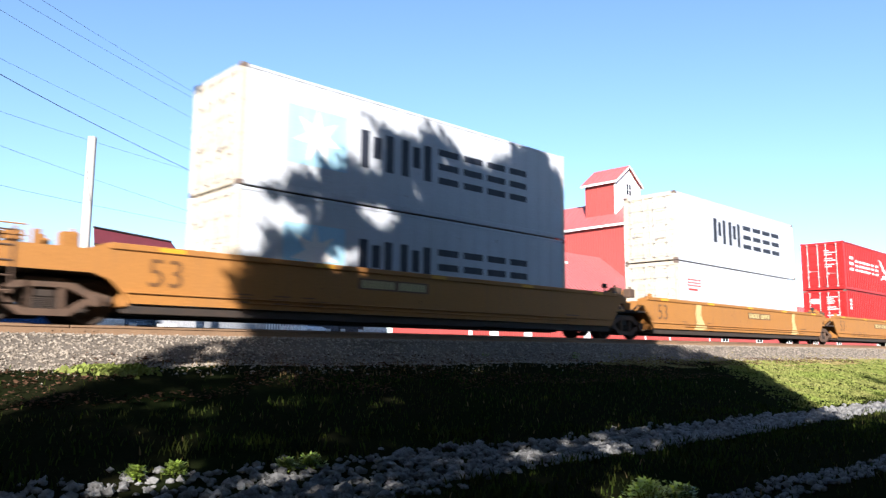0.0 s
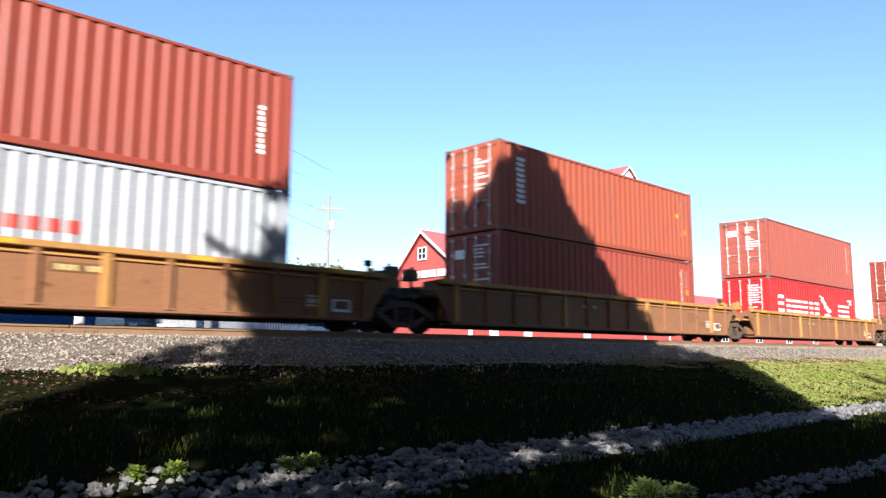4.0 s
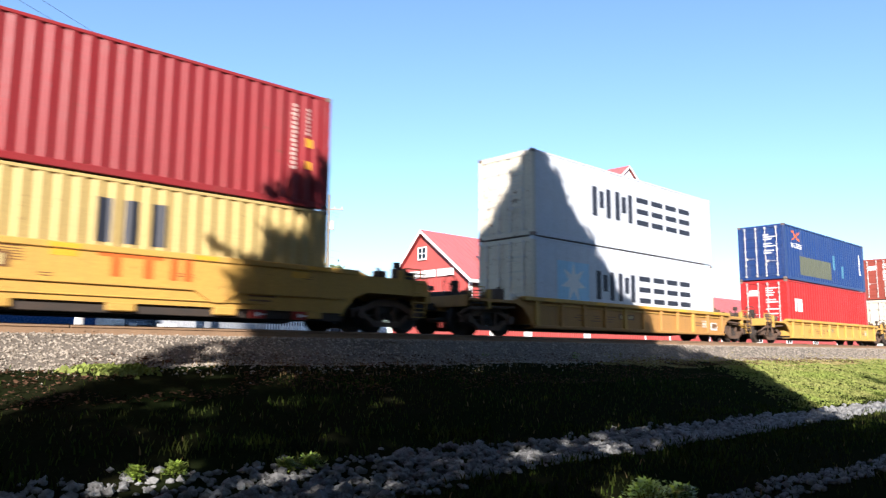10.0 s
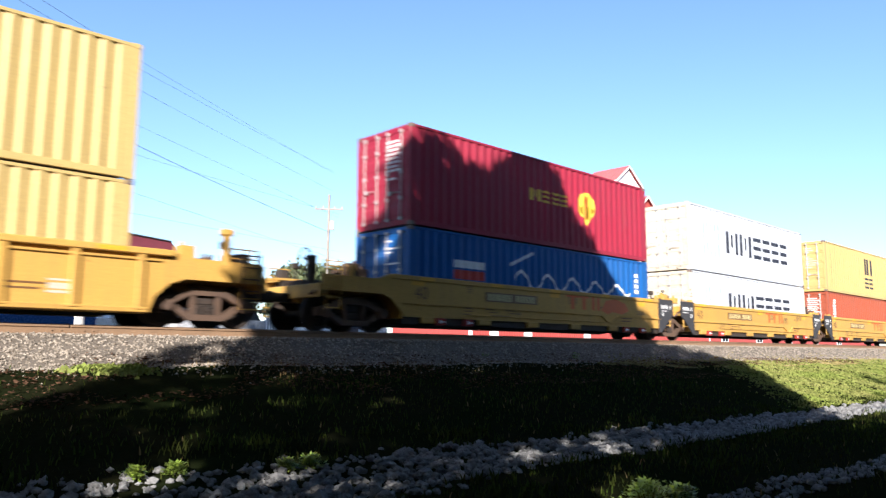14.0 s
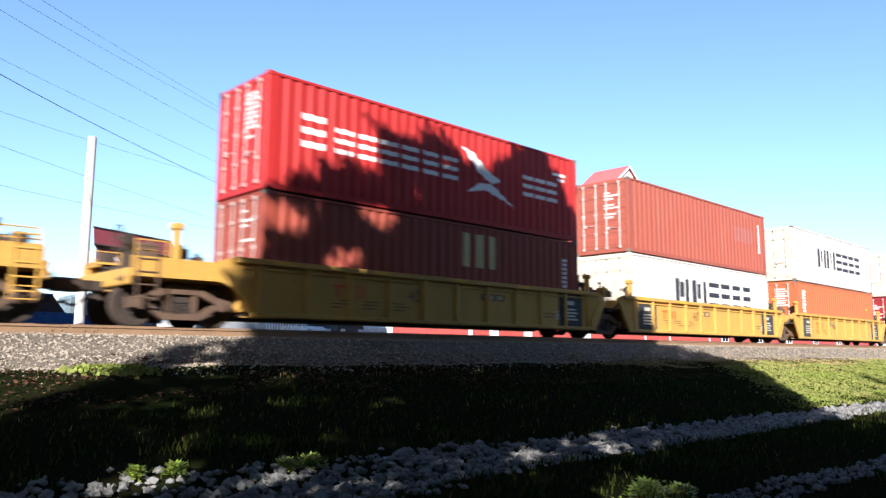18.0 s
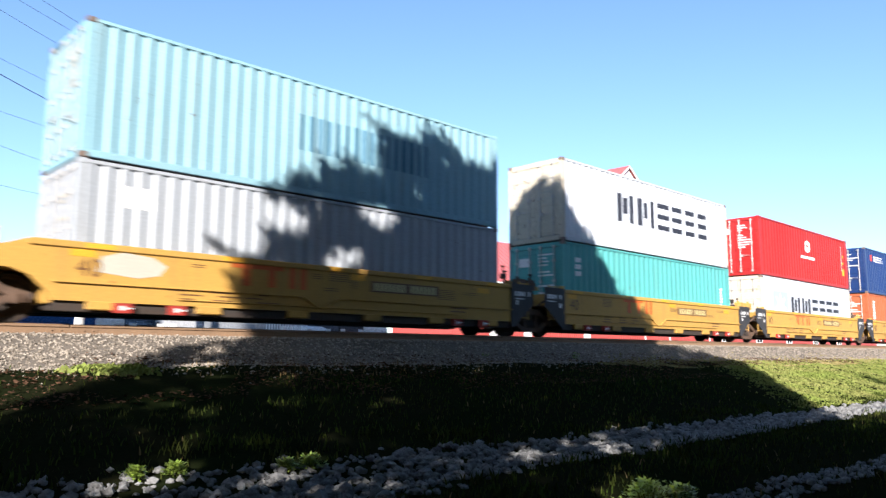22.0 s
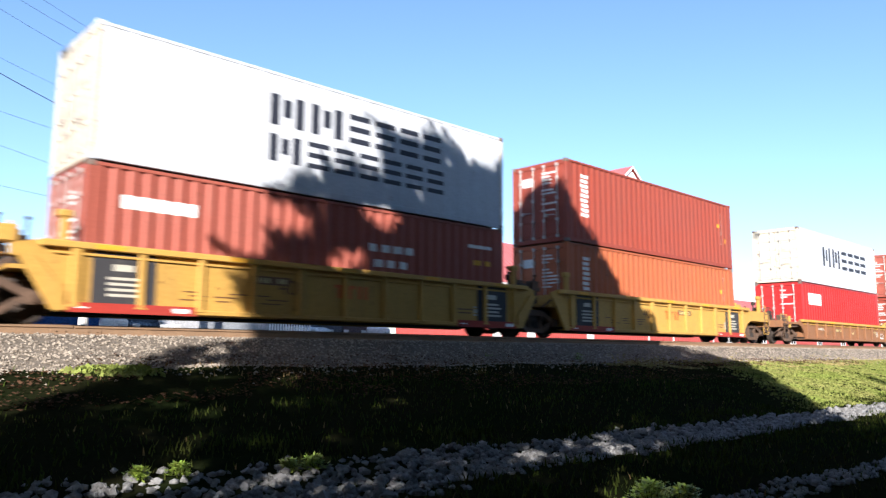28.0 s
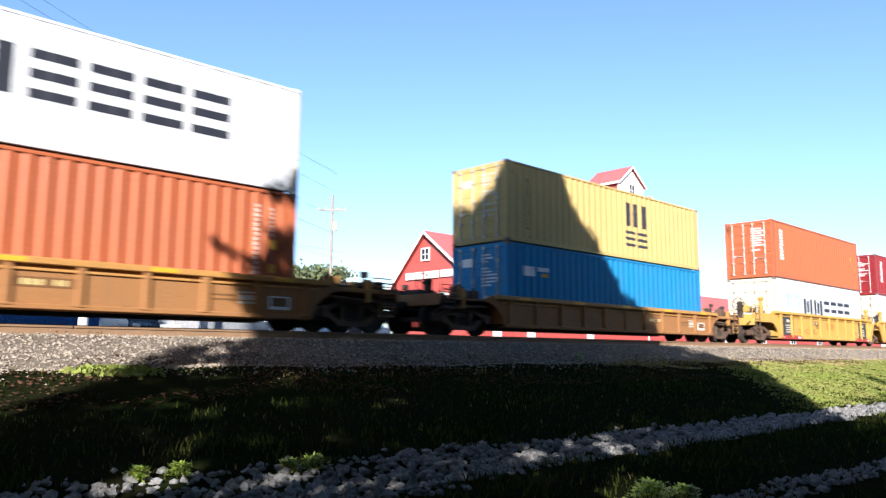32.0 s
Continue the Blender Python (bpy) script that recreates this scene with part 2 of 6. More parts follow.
def code_bars(x0, x1, z0, z1, n):
    """Small upright writing as plain bars, one above the other."""
    h = (z1 - z0) / n
    return [rect(x0 + 0.01 * (i % 3), x1 - 0.012 * ((i * 5) % 4), z0 + i * h, z0 + (i + 0.68) * h) for i in range(n)]


def area(polys):
    return sum(abs(sum(xa * zb - xb * za for (xa, za), (xb, zb) in zip(q, q[1:] + q[:1]))) / 2 for q in polys)


def blocks(polys):
    """Shapes that touch one another, as groups."""
    groups = []
    for q in polys:
        lo, hi = (min(p[0] for p in q) - 1e-4, min(p[1] for p in q) - 1e-4), (max(p[0] for p in q) + 1e-4, max(p[1] for p in q) + 1e-4)
        hit = [g for g in groups if any(not (hi[0] < b[0][0] or lo[0] > b[1][0] or hi[1] < b[0][1] or lo[1] > b[1][1]) for b in g[1])]
        new_group = ([q], [(lo, hi)])
        for g in hit:
            new_group = (g[0] + new_group[0], g[1] + new_group[1])
            groups.remove(g)
        groups.append(new_group)
    return [g[0] for g in groups]


def markings(kind):
    """The shapes of one kind of marking, by ink."""
    R = random.Random(kind)
    rear = -BL
    if kind == "big":
        return {"dark": word_bars(rear + 3.35, rear + 10.55, 1.08, 2.16)}
    if kind == "bigstar":
        return {"dark": word_bars(rear + 3.5, rear + 10.4, 1.0, 2.02), "blue": [rect(rear + 1.25, rear + 3.05, 0.75, 2.2)], "white": star(rear + 2.15, 1.5, 0.72)}
    if kind == "bigline":
        return {"dark": word_bars(rear + 1.5, rear + 3.9, 2.25, 2.55, 6) + word_bars(rear + 4.15, rear + 5.4, 2.25, 2.55, 4, 1)}
    if kind == "bigtwo":
        return {"dark": word_bars(rear + 4.0, rear + 9.7, 1.58, 2.34) + word_bars(rear + 4.0, rear + 9.8, 0.7, 1.36, 7, 1)}
    if kind == "bird":
        name = word_bars(rear + 0.95, rear + 1.85, 1.2, 2.05, 1, 0) + word_bars(rear + 1.95, rear + 6.5, 1.22, 1.88, 6, 0) + word_bars(rear + 9.35, rear + 11.2, 1.22, 1.9, 3, 0)
        w = rear + 6.55
        name += [[(w, 2.3), (w + 0.5, 2.2), (w + 1.1, 1.75), (w + 0.75, 1.6)], [(w + 0.75, 1.6), (w + 1.1, 1.75), (w + 1.75, 1.5), (w + 1.3, 1.35)],
                 [(w + 0.2, 0.95), (w + 0.75, 1.3), (w + 1.3, 1.35), (w + 1.0, 1.12)], [(w + 1.0, 1.12), (w + 1.3, 1.35), (w + 2.4, 0.72), (w + 1.9, 0.9)]]
        return {"white": name + [rect(rear + 10.9, rear + 11.6, 2.15, 2.25), rect(rear + 11.1, rear + 11.5, 1.98, 2.08)]}
    if kind in ("em", "emlow", "emyellow"):
        x, z = rear + 6.75, 1.42
        em = [rect(x - 0.05, x + 0.25, z, z + 1.0), rect(x + 0.5, x + 0.8, z, z + 1.0), rect(x + 1.05, x + 1.35, z, z + 1.0)]
        if kind == "emyellow":
            return {"paleyellow": [[(px - 0.1, pz + 0.2) for px, pz in q] for q in em], "white": code_bars(BL - 0.85, BL - 0.6, 1.0, 2.3, 9)}
        em += word_bars(x - 0.1, x + 1.6, z - 0.85, z - 0.2, 2, 0)
        return {"dark": em + ([] if kind == "emlow" else code_bars(rear + 0.95, rear + 1.08, 0.5, 2.4, 13))}
    if kind == "codes":
        return {"faint": code_bars(BL - 1.12, BL - 0.97, 0.9, 2.55, 15) + code_bars(BL - 0.72, BL - 0.58, 1.8, 2.5, 7),
                "amber": [rect(BL - 0.72, BL - 0.5, 1.5, 1.72), rect(BL - 0.72, BL - 0.52, 0.95, 1.15)]}
    if kind == "upright":
        return {"white": code_bars(rear + 0.85, rear + 1.25, 0.95, 2.5, 9) , "faint": code_bars(BL - 1.0, BL - 0.87, 1.0, 2.5, 14),
                "amber": [rect(BL - 0.7, BL - 0.5, 1.1, 1.3), rect(BL - 1.28, BL - 1.12, 1.75, 1.9)]}
    if kind == "uprightbig":
        return {"white": [rect(rear + 0.9, rear + 1.45, z, z + 0.38) for z in (0.5, 1.2, 1.9)] + code_bars(BL - 0.95, BL - 0.78, 1.2, 2.5, 10),
                "amber": [rect(BL - 0.7, BL - 0.5, 0.7, 0.95)]}
    if kind == "plate":
        return {"white": [rect(rear + 0.9, rear + 2.7, 1.75, 2.35)], "oldgrey": [rect(rear + 1.0, rear + 2.55, 1.9 + i * 0.15, 1.96 + i * 0.15) for i in range(3)]}
    if kind == "stripe":
        return {"white": [rect(rear + 0.7, rear + 2.3, 2.0, 2.28)] + [rect(rear + 7.0 + i * 0.42, rear + 7.28 + i * 0.42, 1.75, 1.95) for i in range(4)]
                + [rect(rear + 7.2 + i * 0.42, rear + 7.48 + i * 0.42, 1.35, 1.55) for i in range(3)] + [rect(BL - 1.5, BL - 0.5, 2.2, 2.3)],
                "amber": [rect(BL - 1.3, BL - 1.0, 1.7, 1.85), rect(BL - 0.8, BL - 0.55, 1.7, 1.85)]}
    if kind == "dots":
        dots = [disc(rear + 6.3 + i * 0.5, 2.18 - (i % 2) * 0.02, 0.19, 10) for i in range(4)] + [disc(rear + 6.5 + i * 0.5, 1.8, 0.19, 10) for i in range(3)]
        return {"white": dots + [rect(rear + 6.2, rear + 8.0, 0.75, 1.35), rect(rear + 0.75, rear + 1.9, 2.35, 2.5), rect(BL - 1.5, BL - 0.5, 2.3, 2.4),
                                 rect(BL - 1.2, BL - 0.8, 2.0, 2.12)], "amber": [rect(BL - 1.45, BL - 1.2, 1.75, 1.9), rect(BL - 0.9, BL - 0.6, 1.75, 1.9)],
                "ghost": [[(rear + 6.9, 0.85), (rear + 7.5, 0.85), (rear + 7.3, 1.25)]]}
    if kind == "smallred":
        return {"red": word_bars(rear + 0.85, rear + 2.0, 1.9, 2.2, 4, 0) + [rect(rear + 0.9, rear + 1.7, 1.72, 1.8)]}
    if kind == "tag":
        return {"white": [rect(rear + 0.8, rear + 1.35, 1.75, 2.1), rect(rear + 1.5, rear + 2.1, 1.95, 2.1)], "amber": [rect(rear + 1.7, rear + 2.0, 1.75, 1.88)]}
    if kind == "crate":
        return {"white": [rect(rear + 0.95, rear + 1.45, 1.5, 2.15)], "amber": [], "red": [rect(rear + 5.5 + k * 0.36, rear + 5.75 + k * 0.36, 1.36, 1.62) for k in range(6)], "navy": [rect(rear + 4.0, rear + 5.2, 1.3, 2.05)],
                "oldgrey": [rect(rear + 4.15, rear + 5.05, 1.45, 1.72)]}
    if kind == "mark":
        return {"white": code_bars(rear + 0.7, rear + 1.05, 1.75, 2.45, 3) + code_bars(BL - 0.9, BL - 0.75, 0.8, 2.0, 9)}
    if kind == "blueside":
        return {"orange": [[(rear + 1.0, 2.1), (rear + 1.25, 2.15), (rear + 2.1, 2.55), (rear + 2.0, 2.62)], [(rear + 1.0, 2.6), (rear + 1.2, 2.62), (rear + 2.1, 2.12), (rear + 1.95, 2.08)]],
                "white": word_bars(rear + 0.9, rear + 2.3, 1.72, 1.95, 5, 1) + code_bars(BL - 1.0, BL - 0.75, 1.0, 2.3, 8),
                "tan": [rect(rear + 1.9, rear + 6.6, 0.35, 1.35)], "aqua": [rect(rear + 6.9, rear + 7.2, 1.0, 1.8), rect(rear + 8.2, rear + 8.5, 0.6, 1.3)]}
    if kind == "three":
        return {"white": [rect(rear + 0.95, rear + 1.2, 1.3, 1.95), rect(rear + 1.35, rear + 1.6, 1.3, 1.95), rect(rear + 1.75, rear + 1.9, 1.3, 1.95), rect(rear + 1.2, rear + 1.35, 1.75, 1.95)]}
    if kind == "signal":
        return {"red": [disc(rear + 1.25, 2.3, 0.22)], "white": word_bars(rear + 1.6, rear + 3.6, 2.1, 2.45, 6, 1) + code_bars(BL - 0.95, BL - 0.75, 0.8, 2.4, 9)}
    if kind == "emblem":
        return {"white": [disc(rear + 6.1, 1.95, 0.34), rect(rear + 5.2, rear + 7.0, 1.28, 1.42)] + code_bars(BL - 1.1, BL - 0.9, 1.0, 2.5, 10), "red": [disc(rear + 6.1, 1.95, 0.2)],
                "amber": [rect(BL - 0.8, BL - 0.55, 1.8, 1.95), rect(BL - 0.95, BL - 0.7, 1.4, 1.55), rect(BL - 1.0, BL - 0.55, 0.75, 1.15)]}
    if kind == "shield":
        return {"yellow": word_bars(rear + 5.2, rear + 7.3, 1.45, 1.85, 4, 1) + [disc(rear + 8.3, 1.65, 0.5), [(rear + 7.8, 1.6), (rear + 8.8, 1.6), (rear + 8.3, 0.95)]],
                "red": [rect(rear + 8.2, rear + 8.36, 1.2, 2.0)]}
    if kind == "script":
        out = []
        x = rear + 4.4
        for i in range(46):
            a, b = i / 46, (i + 1) / 46
            za, zb = (1.55 + 0.34 * math.sin(a * 31) * (1 - 0.45 * a), 1.55 + 0.34 * math.sin(b * 31) * (1 - 0.45 * b))
            out.append([(x + a * 6.6, za - 0.06), (x + b * 6.6, zb - 0.06), (x + b * 6.6, zb + 0.06), (x + a * 6.6, za + 0.06)])
        out += [[(x - 0.2, 2.0), (x + 0.9, 2.5), (x + 0.9, 2.62), (x - 0.2, 2.12)], [(x - 0.2, 0.9), (x + 0.9, 1.2), (x + 0.9, 1.34), (x - 0.2, 1.02)]]
        flag = [rect(rear + 1.75, rear + 3.0, 1.05, 1.3), rect(rear + 1.75, rear + 3.0, 1.75, 2.0)]
        return {"white": out + flag + code_bars(BL - 0.9, BL - 0.7, 1.5, 2.4, 4), "red": [rect(rear + 1.75, rear + 3.0, 1.38, 1.68)]}
    if kind == "patch":
        return {"white": [rect(rear + 0.85, rear + 1.55, 2.0, 2.45)]}
    if kind == "pale":
        return {"aqua": [rect(rear + 5.0 + i * 0.275, rear + 5.14 + i * 0.275, 1.1, 2.0) for i in range(16)]}
    if kind == "ghostbox":
        return {"ghost": [rect(BL - 3.4, BL - 1.4, 1.35, 2.05)], "white": code_bars(BL - 0.8, BL - 0.6, 1.0, 2.4, 10)}
    return {}


def door_mesh(side):
    """One door leaf, pressed into five level panels."""
    y0, y1 = (-1.105, -0.008) if side < 0 else (0.008, 1.105)
    face = [(-6.02, 0.22), (-6.062, 0.22)]
    for k in range(5):
        z = 0.30 + k * 0.475
        face += [(-6.062, z), (-6.074, z + 0.03), (-6.074, z + 0.30), (-6.062, z + 0.33)]
    return Shape().prism(face + [(-6.062, 2.70), (-6.02, 2.70)], y0, y1).mesh("door")


def hinge_mesh(side):
    s, y = Shape(), -1.105 if side < 0 else 1.015
    for k in range(4):
        s.box(-6.084, -6.06, y, y + 0.09, 0.45 + k * 0.62, 0.57 + k * 0.62, 0.006)
        s.rod((-6.08, -1.1 if side < 0 else 1.1, 0.43 + k * 0.62), (-6.08, -1.1 if side < 0 else 1.1, 0.59 + k * 0.62), 0.02, 6)
    return s.mesh("hinge_set")


def rod_mesh():
    s = Shape().rod((0, 0, 0.16), (0, 0, 2.78), 0.021, 6)
    for z in (0.17, 0.75, 1.5, 2.2, 2.68):
        s.box(-0.035, 0.03, -0.045, 0.045, z, z + 0.09)
    return s.mesh("lock_rod")


def handle_mesh():
    s = Shape().rod((-0.03, 0, 0), (-0.03, 0.42, 0.015), 0.014, 6)
    s.box(-0.05, 0.02, 0.36, 0.46, -0.05, 0.06)
    return s.mesh("handle")


def casting_mesh():
    s = Shape().box(-0.089, 0.089, -0.081, 0.081, 0, 0.118, 0.012)
    s.box(-0.05, 0.05, -0.084, -0.08, 0.03, 0.085)
    return s.mesh("corner_casting")


def end_wall_mesh():
    s = Shape()
    n, vs = 0, []
    y = -1.1
    pr = []
    while y < 1.02:
        pr += [(y, 0.0), (y + 0.06, 0.045), (y + 0.13, 0.045), (y + 0.19, 0.0)]
        y += 0.25
    n = len(pr)
    vs = [(6.07 - d, q, z) for z in (0.16, 2.75) for q, d in pr]
    return s.add(vs, [(i, i + 1, n + i + 1, n + i) for i in range(n - 1)]).mesh("end_wall", recalc=False)


def roof_mesh():
    s = Shape().box(-6.0, 6.0, -1.17, 1.17, 2.82, 2.86)
    x = -5.8
    while x < 5.7:
        s.box(x, x + 0.09, -1.1, 1.1, 2.86, 2.88)
        x += 0.209
    return s.mesh("roof_panel", recalc=False)


def door_marks_mesh(seed):
    R, s = random.Random(seed), Shape()
    y0 = 0.16
    for k in range(R.randint(9, 13)):
        z = 2.45 - k * 0.12
        w = R.uniform(0.25, 0.75)
        if R.random() < 0.8:
            s.add([(-6.0765, -0.12 - w, z), (-6.0765, -0.12, z), (-6.0765, -0.12, z + 0.055), (-6.0765, -0.12 - w, z + 0.055)], [(0, 3, 2, 1)])
    if R.random() < 0.5:
        s.add([(-6.0765, 0.3, 2.1), (-6.0765, 0.75, 2.1), (-6.0765, 0.75, 2.4), (-6.0765, 0.3, 2.4)], [(0, 3, 2, 1)])
    return s.mesh("door_lettering", recalc=False)


GROUP_BOX = "containers stacked on the train"
def container(paint_key, style, marks, label, seed):
    """A forty-foot high-cube container; its base centre is the origin, the doors face -x."""
    mat = BOX[paint_key]
    ends = BOX["stained"] if paint_key in ("white", "ivory") else mat
    root = thing("shipping_container", label, "container", GROUP_BOX)
    for sy in (0, 180):
        piece("side_panel", kept(("side", style), lambda: side_mesh(style)), mat, root, pose(0, 0, 0, 0, 0, sy))
        piece("top_rail", kept("top_rail", lambda: Shape().box(-5.95, 5.95, -1.215, -1.155, 2.80, 2.875, 0.008).mesh("top_rail")), mat, root, pose(0, 0, 0, 0, 0, sy))
        piece("bottom_rail", kept("bottom_rail", lambda: Shape().box(-5.95, 5.95, -1.215, -1.15, 0.02, 0.165, 0.01).mesh("bottom_rail")), mat, root, pose(0, 0, 0, 0, 0, sy))
    piece("roof_panel", kept("roof", roof_mesh), mat, root)
    piece("underframe", kept("under", lambda: Shape().box(-5.9, 5.9, -1.14, 1.14, 0.04, 0.15).mesh("underframe")), CASTING, root)
    piece("end_wall", kept("endw", end_wall_mesh), mat, root)
    for sx in (-1, 1):
        for sy in (-1, 1):
            piece("corner_post", kept("post", lambda: Shape().box(-0.07, 0.07, -0.062, 0.062, 0.11, 2.79, 0.012).mesh("corner_post")), ends, root,
                  pose(sx * (BL - 0.075), sy * (BW - 0.07), 0))
            for z in (0.0, BH - 0.118):
                piece("corner_casting", kept("casting", casting_mesh), CASTING if (seed + sx) % 3 else mat, root, pose(sx * (BL - 0.089), sy * (BW - 0.081), z))
    piece("door_header", kept("header", lambda: Shape().box(-6.08, -5.98, -1.08, 1.08, 2.71, 2.875, 0.01).mesh("door_header")), ends, root)
    piece("door_sill", kept("sill", lambda: Shape().box(-6.08, -5.98, -1.08, 1.08, 0.03, 0.205, 0.01).mesh("door_sill")), ends, root)
    for side in (-1, 1):
        door = piece("door", kept(("door", side), lambda: door_mesh(side)), ends, root)
        tagged(piece("hinge_set", kept(("hinge", side), lambda: hinge_mesh(side)), ends, door), kind="stuff")
        for y in (0.24, 0.82):
            piece("lock_rod", kept("rod", rod_mesh), ZINC, door, pose(-6.105, side * y, 0))
        piece("handle", kept("handle", handle_mesh), ZINC, door, pose(-6.1, side * 0.53 - 0.21, 1.05 + 0.08 * side))
    k = seed % 5
    tagged(piece("door_lettering", kept(("dl", k), lambda: door_marks_mesh(k)), INK["oldgrey"] if paint_key in ("white", "ivory", "grey", "yellow", "pale") else INK["white"], root), kind="stuff")
    for kind in marks:
        for ink, polys in markings(kind).items():
            lift = 0.004 if ink in ("dark", "blue", "tan", "navy") else 0.0065
            small = []
            for group in blocks(polys):
                if area(group) > 0.12:
                    key = ("mark", style, ink, str(group))
                    piece("marking", kept(key, lambda: drape(group, style, lift)), INK[ink], root)
                else:
                    small += group
            if small:
                key = ("mark", kind, ink, style)
                tagged(piece("small_markings", kept(key, lambda: drape(small, style, lift)), INK[ink], root), kind="stuff")
    return root


WORDS = {"white": "white", "ivory": "ivory white", "grey": "pale grey", "brick": "brick red", "salmon": "faded red", "rust": "orange brown", "orange": "orange",
         "red": "bright red", "maroon": "maroon", "crimson": "crimson", "yellow": "yellow", "navy": "navy blue", "blue": "dark blue", "azure": "azure blue",
         "sky": "light blue", "pale": "pale cyan", "teal": "teal green"}
LOW_BOXES = {(12, 0), (13, 1), (14, 0), (15, 0), (16, 0), (17, 0), (29, 0), (35, 1), (37, 0), (37, 1), (38, 1)}   # 8 ft 6 in high: stack, 0 lower or 1 upper
W, D, P = "white", "dry", "reefer"
# rear end of each stack along the train at the start; the upper box, then the lower: paint, wall, markings
STACKS = [
    (47.34, ("red", D, ["bird"]), ("red", D, ["mark"])),
    (27.70, (W, P, ["big"]), (W, P, ["smallred"])),
    (8.04, (W, P, ["bigstar"]), (W, P, ["bigstar"])),
    (-15.67, ("brick", D, ["upright"]), ("salmon", D, ["plate"])),
    (-39.34, ("salmon", D, ["codes"]), ("red", D, ["bird"])),
    (-59.04, ("rust", D, ["upright"]), ("brick", D, ["codes"])),
    (-78.70, ("brick", D, ["mark"]), ("grey", D, ["crate"])),
    (-100.44, ("rust", D, ["codes"]), (W, P, ["bigstar"])),
    (-116.30, ("salmon", D, ["dots"]), (W, P, ["bigstar"])),
    (-132.21, ("brick", D, ["upright"]), (W, P, ["bigstar"])),
    (-151.93, ("navy", D, ["blueside"]), ("red", D, ["three"])),
    (-172.11, (W, P, ["big"]), (W, P, ["bigstar"])),
    (-192.28, ("maroon", D, ["codes"]), ("yellow", D, ["emlow"])),
    (-207.84, (W, D, ["bigline"]), (W, P, ["bigstar"])),
    (-223.36, ("yellow", D, ["em"]), ("rust", D, ["upright"])),
    (-238.85, (W, D, ["bigstar"]), (W, D, ["bigstar"])),
    (-254.39, ("crimson", D, ["shield"]), ("blue", D, ["script"])),
    (-274.08, ("yellow", D, ["em"]), ("yellow", D, ["em"])),
    (-289.45, (W, D, ["big"]), ("maroon", D, ["mark"])),
    (-305.18, ("ivory", D, ["bigstar"]), ("orange", D, ["upright"])),
    (-320.84, ("salmon", D, ["ghostbox"]), ("ivory", D, ["big"])),
    (-336.29, ("red", D, ["bird"]), ("brick", D, ["emyellow"])),
    (-356.09, ("sky", D, ["patch"]), (W, P, ["big"])),
    (-371.62, ("navy", D, ["signal"]), ("orange", D, ["upright"])),
    (-387.12, ("red", D, ["emblem"]), (W, P, ["bigstar"])),
    (-402.73, (W, D, ["big"]), ("teal", D, ["mark"])),
    (-418.20, ("pale", D, ["pale"]), ("grey", D, ["patch"])),
    (-438.00, ("rust", D, ["upright"]), ("ivory", P, ["bigtwo"])),
    (-453.66, ("rust", D, ["upright"]), ("brick", D, ["codes"])),
    (-469.16, ("red", D, ["bird"]), ("yellow", D, ["em"])),
    (-484.82, ("salmon", D, ["codes"]), ("brick", D, ["upright"])),
    (-500.30, (W, P, ["big"]), ("red", D, ["plate"])),
    (-520.19, ("brick", D, ["upright"]), ("orange", D, ["upright"])),
    (-535.61, (W, P, ["bigtwo"]), ("salmon", D, ["stripe"])),
    (-551.21, ("brick", D, ["uprightbig"]), (W, P, ["big"])),
    (-566.82, ("maroon", D, ["upright"]), (W, P, ["bigstar"])),
    (-582.39, ("orange", D, ["upright"]), (W, P, ["bigstar"])),
    (-602.11, ("yellow", D, ["em"]), ("azure", D, ["tag"])),
    (-621.86, (W, P, ["big"]), ("orange", D, ["codes"])),
]

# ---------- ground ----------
# Dark soil, lowered to deepen the bank's shade; the bright short grass carries sunlight.
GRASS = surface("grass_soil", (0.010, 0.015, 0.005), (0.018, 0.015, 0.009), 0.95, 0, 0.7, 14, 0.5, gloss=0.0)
BALLAST = surface("ballast_bed", (0.17, 0.15, 0.125), (0.10, 0.088, 0.072), 0.95, 0, 1.2, 26, 0.8, gloss=0.0)
RAILM = surface("rusty_rail", (0.20, 0.125, 0.07), (0.13, 0.085, 0.05), 0.8, 0.1, 2, 40, 0.2)
PROFILE = [(-3000, -2.0), (-60, -2.0), (-16.5, -2.0), (-12.5, -1.98), (-11.3, -1.9), (-10.4, -1.93), (-9.4, -1.95), (-8.6, -1.82), (-7.2, -1.45), (-5.2, -1.08), (-3.6, -0.80),
           (-2.6, -0.72), (2.6, -0.72), (4.5, -0.7), (8.0, -0.1), (30, -0.1), (400, -0.1), (3500, -0.1)]
def ground_z(y):
    for (a, za), (b, zb) in zip(PROFILE, PROFILE[1:]):
        if a <= y <= b:
            return za + (zb - za) * (y - a) / (b - a)
    return -0.1


def lie(x, y):
    """The ground's height, with its unevenness near the tracks."""
    if not (-16 < y < 5 and -15 < x < 60) or -2.7 < y < 2.7:
        return ground_z(y)
    return ground_z(y) + 0.05 * noise.noise((x * 0.5, y * 0.5, 3.1)) + 0.03 * noise.noise((x * 1.7, y * 1.7, 9.0))


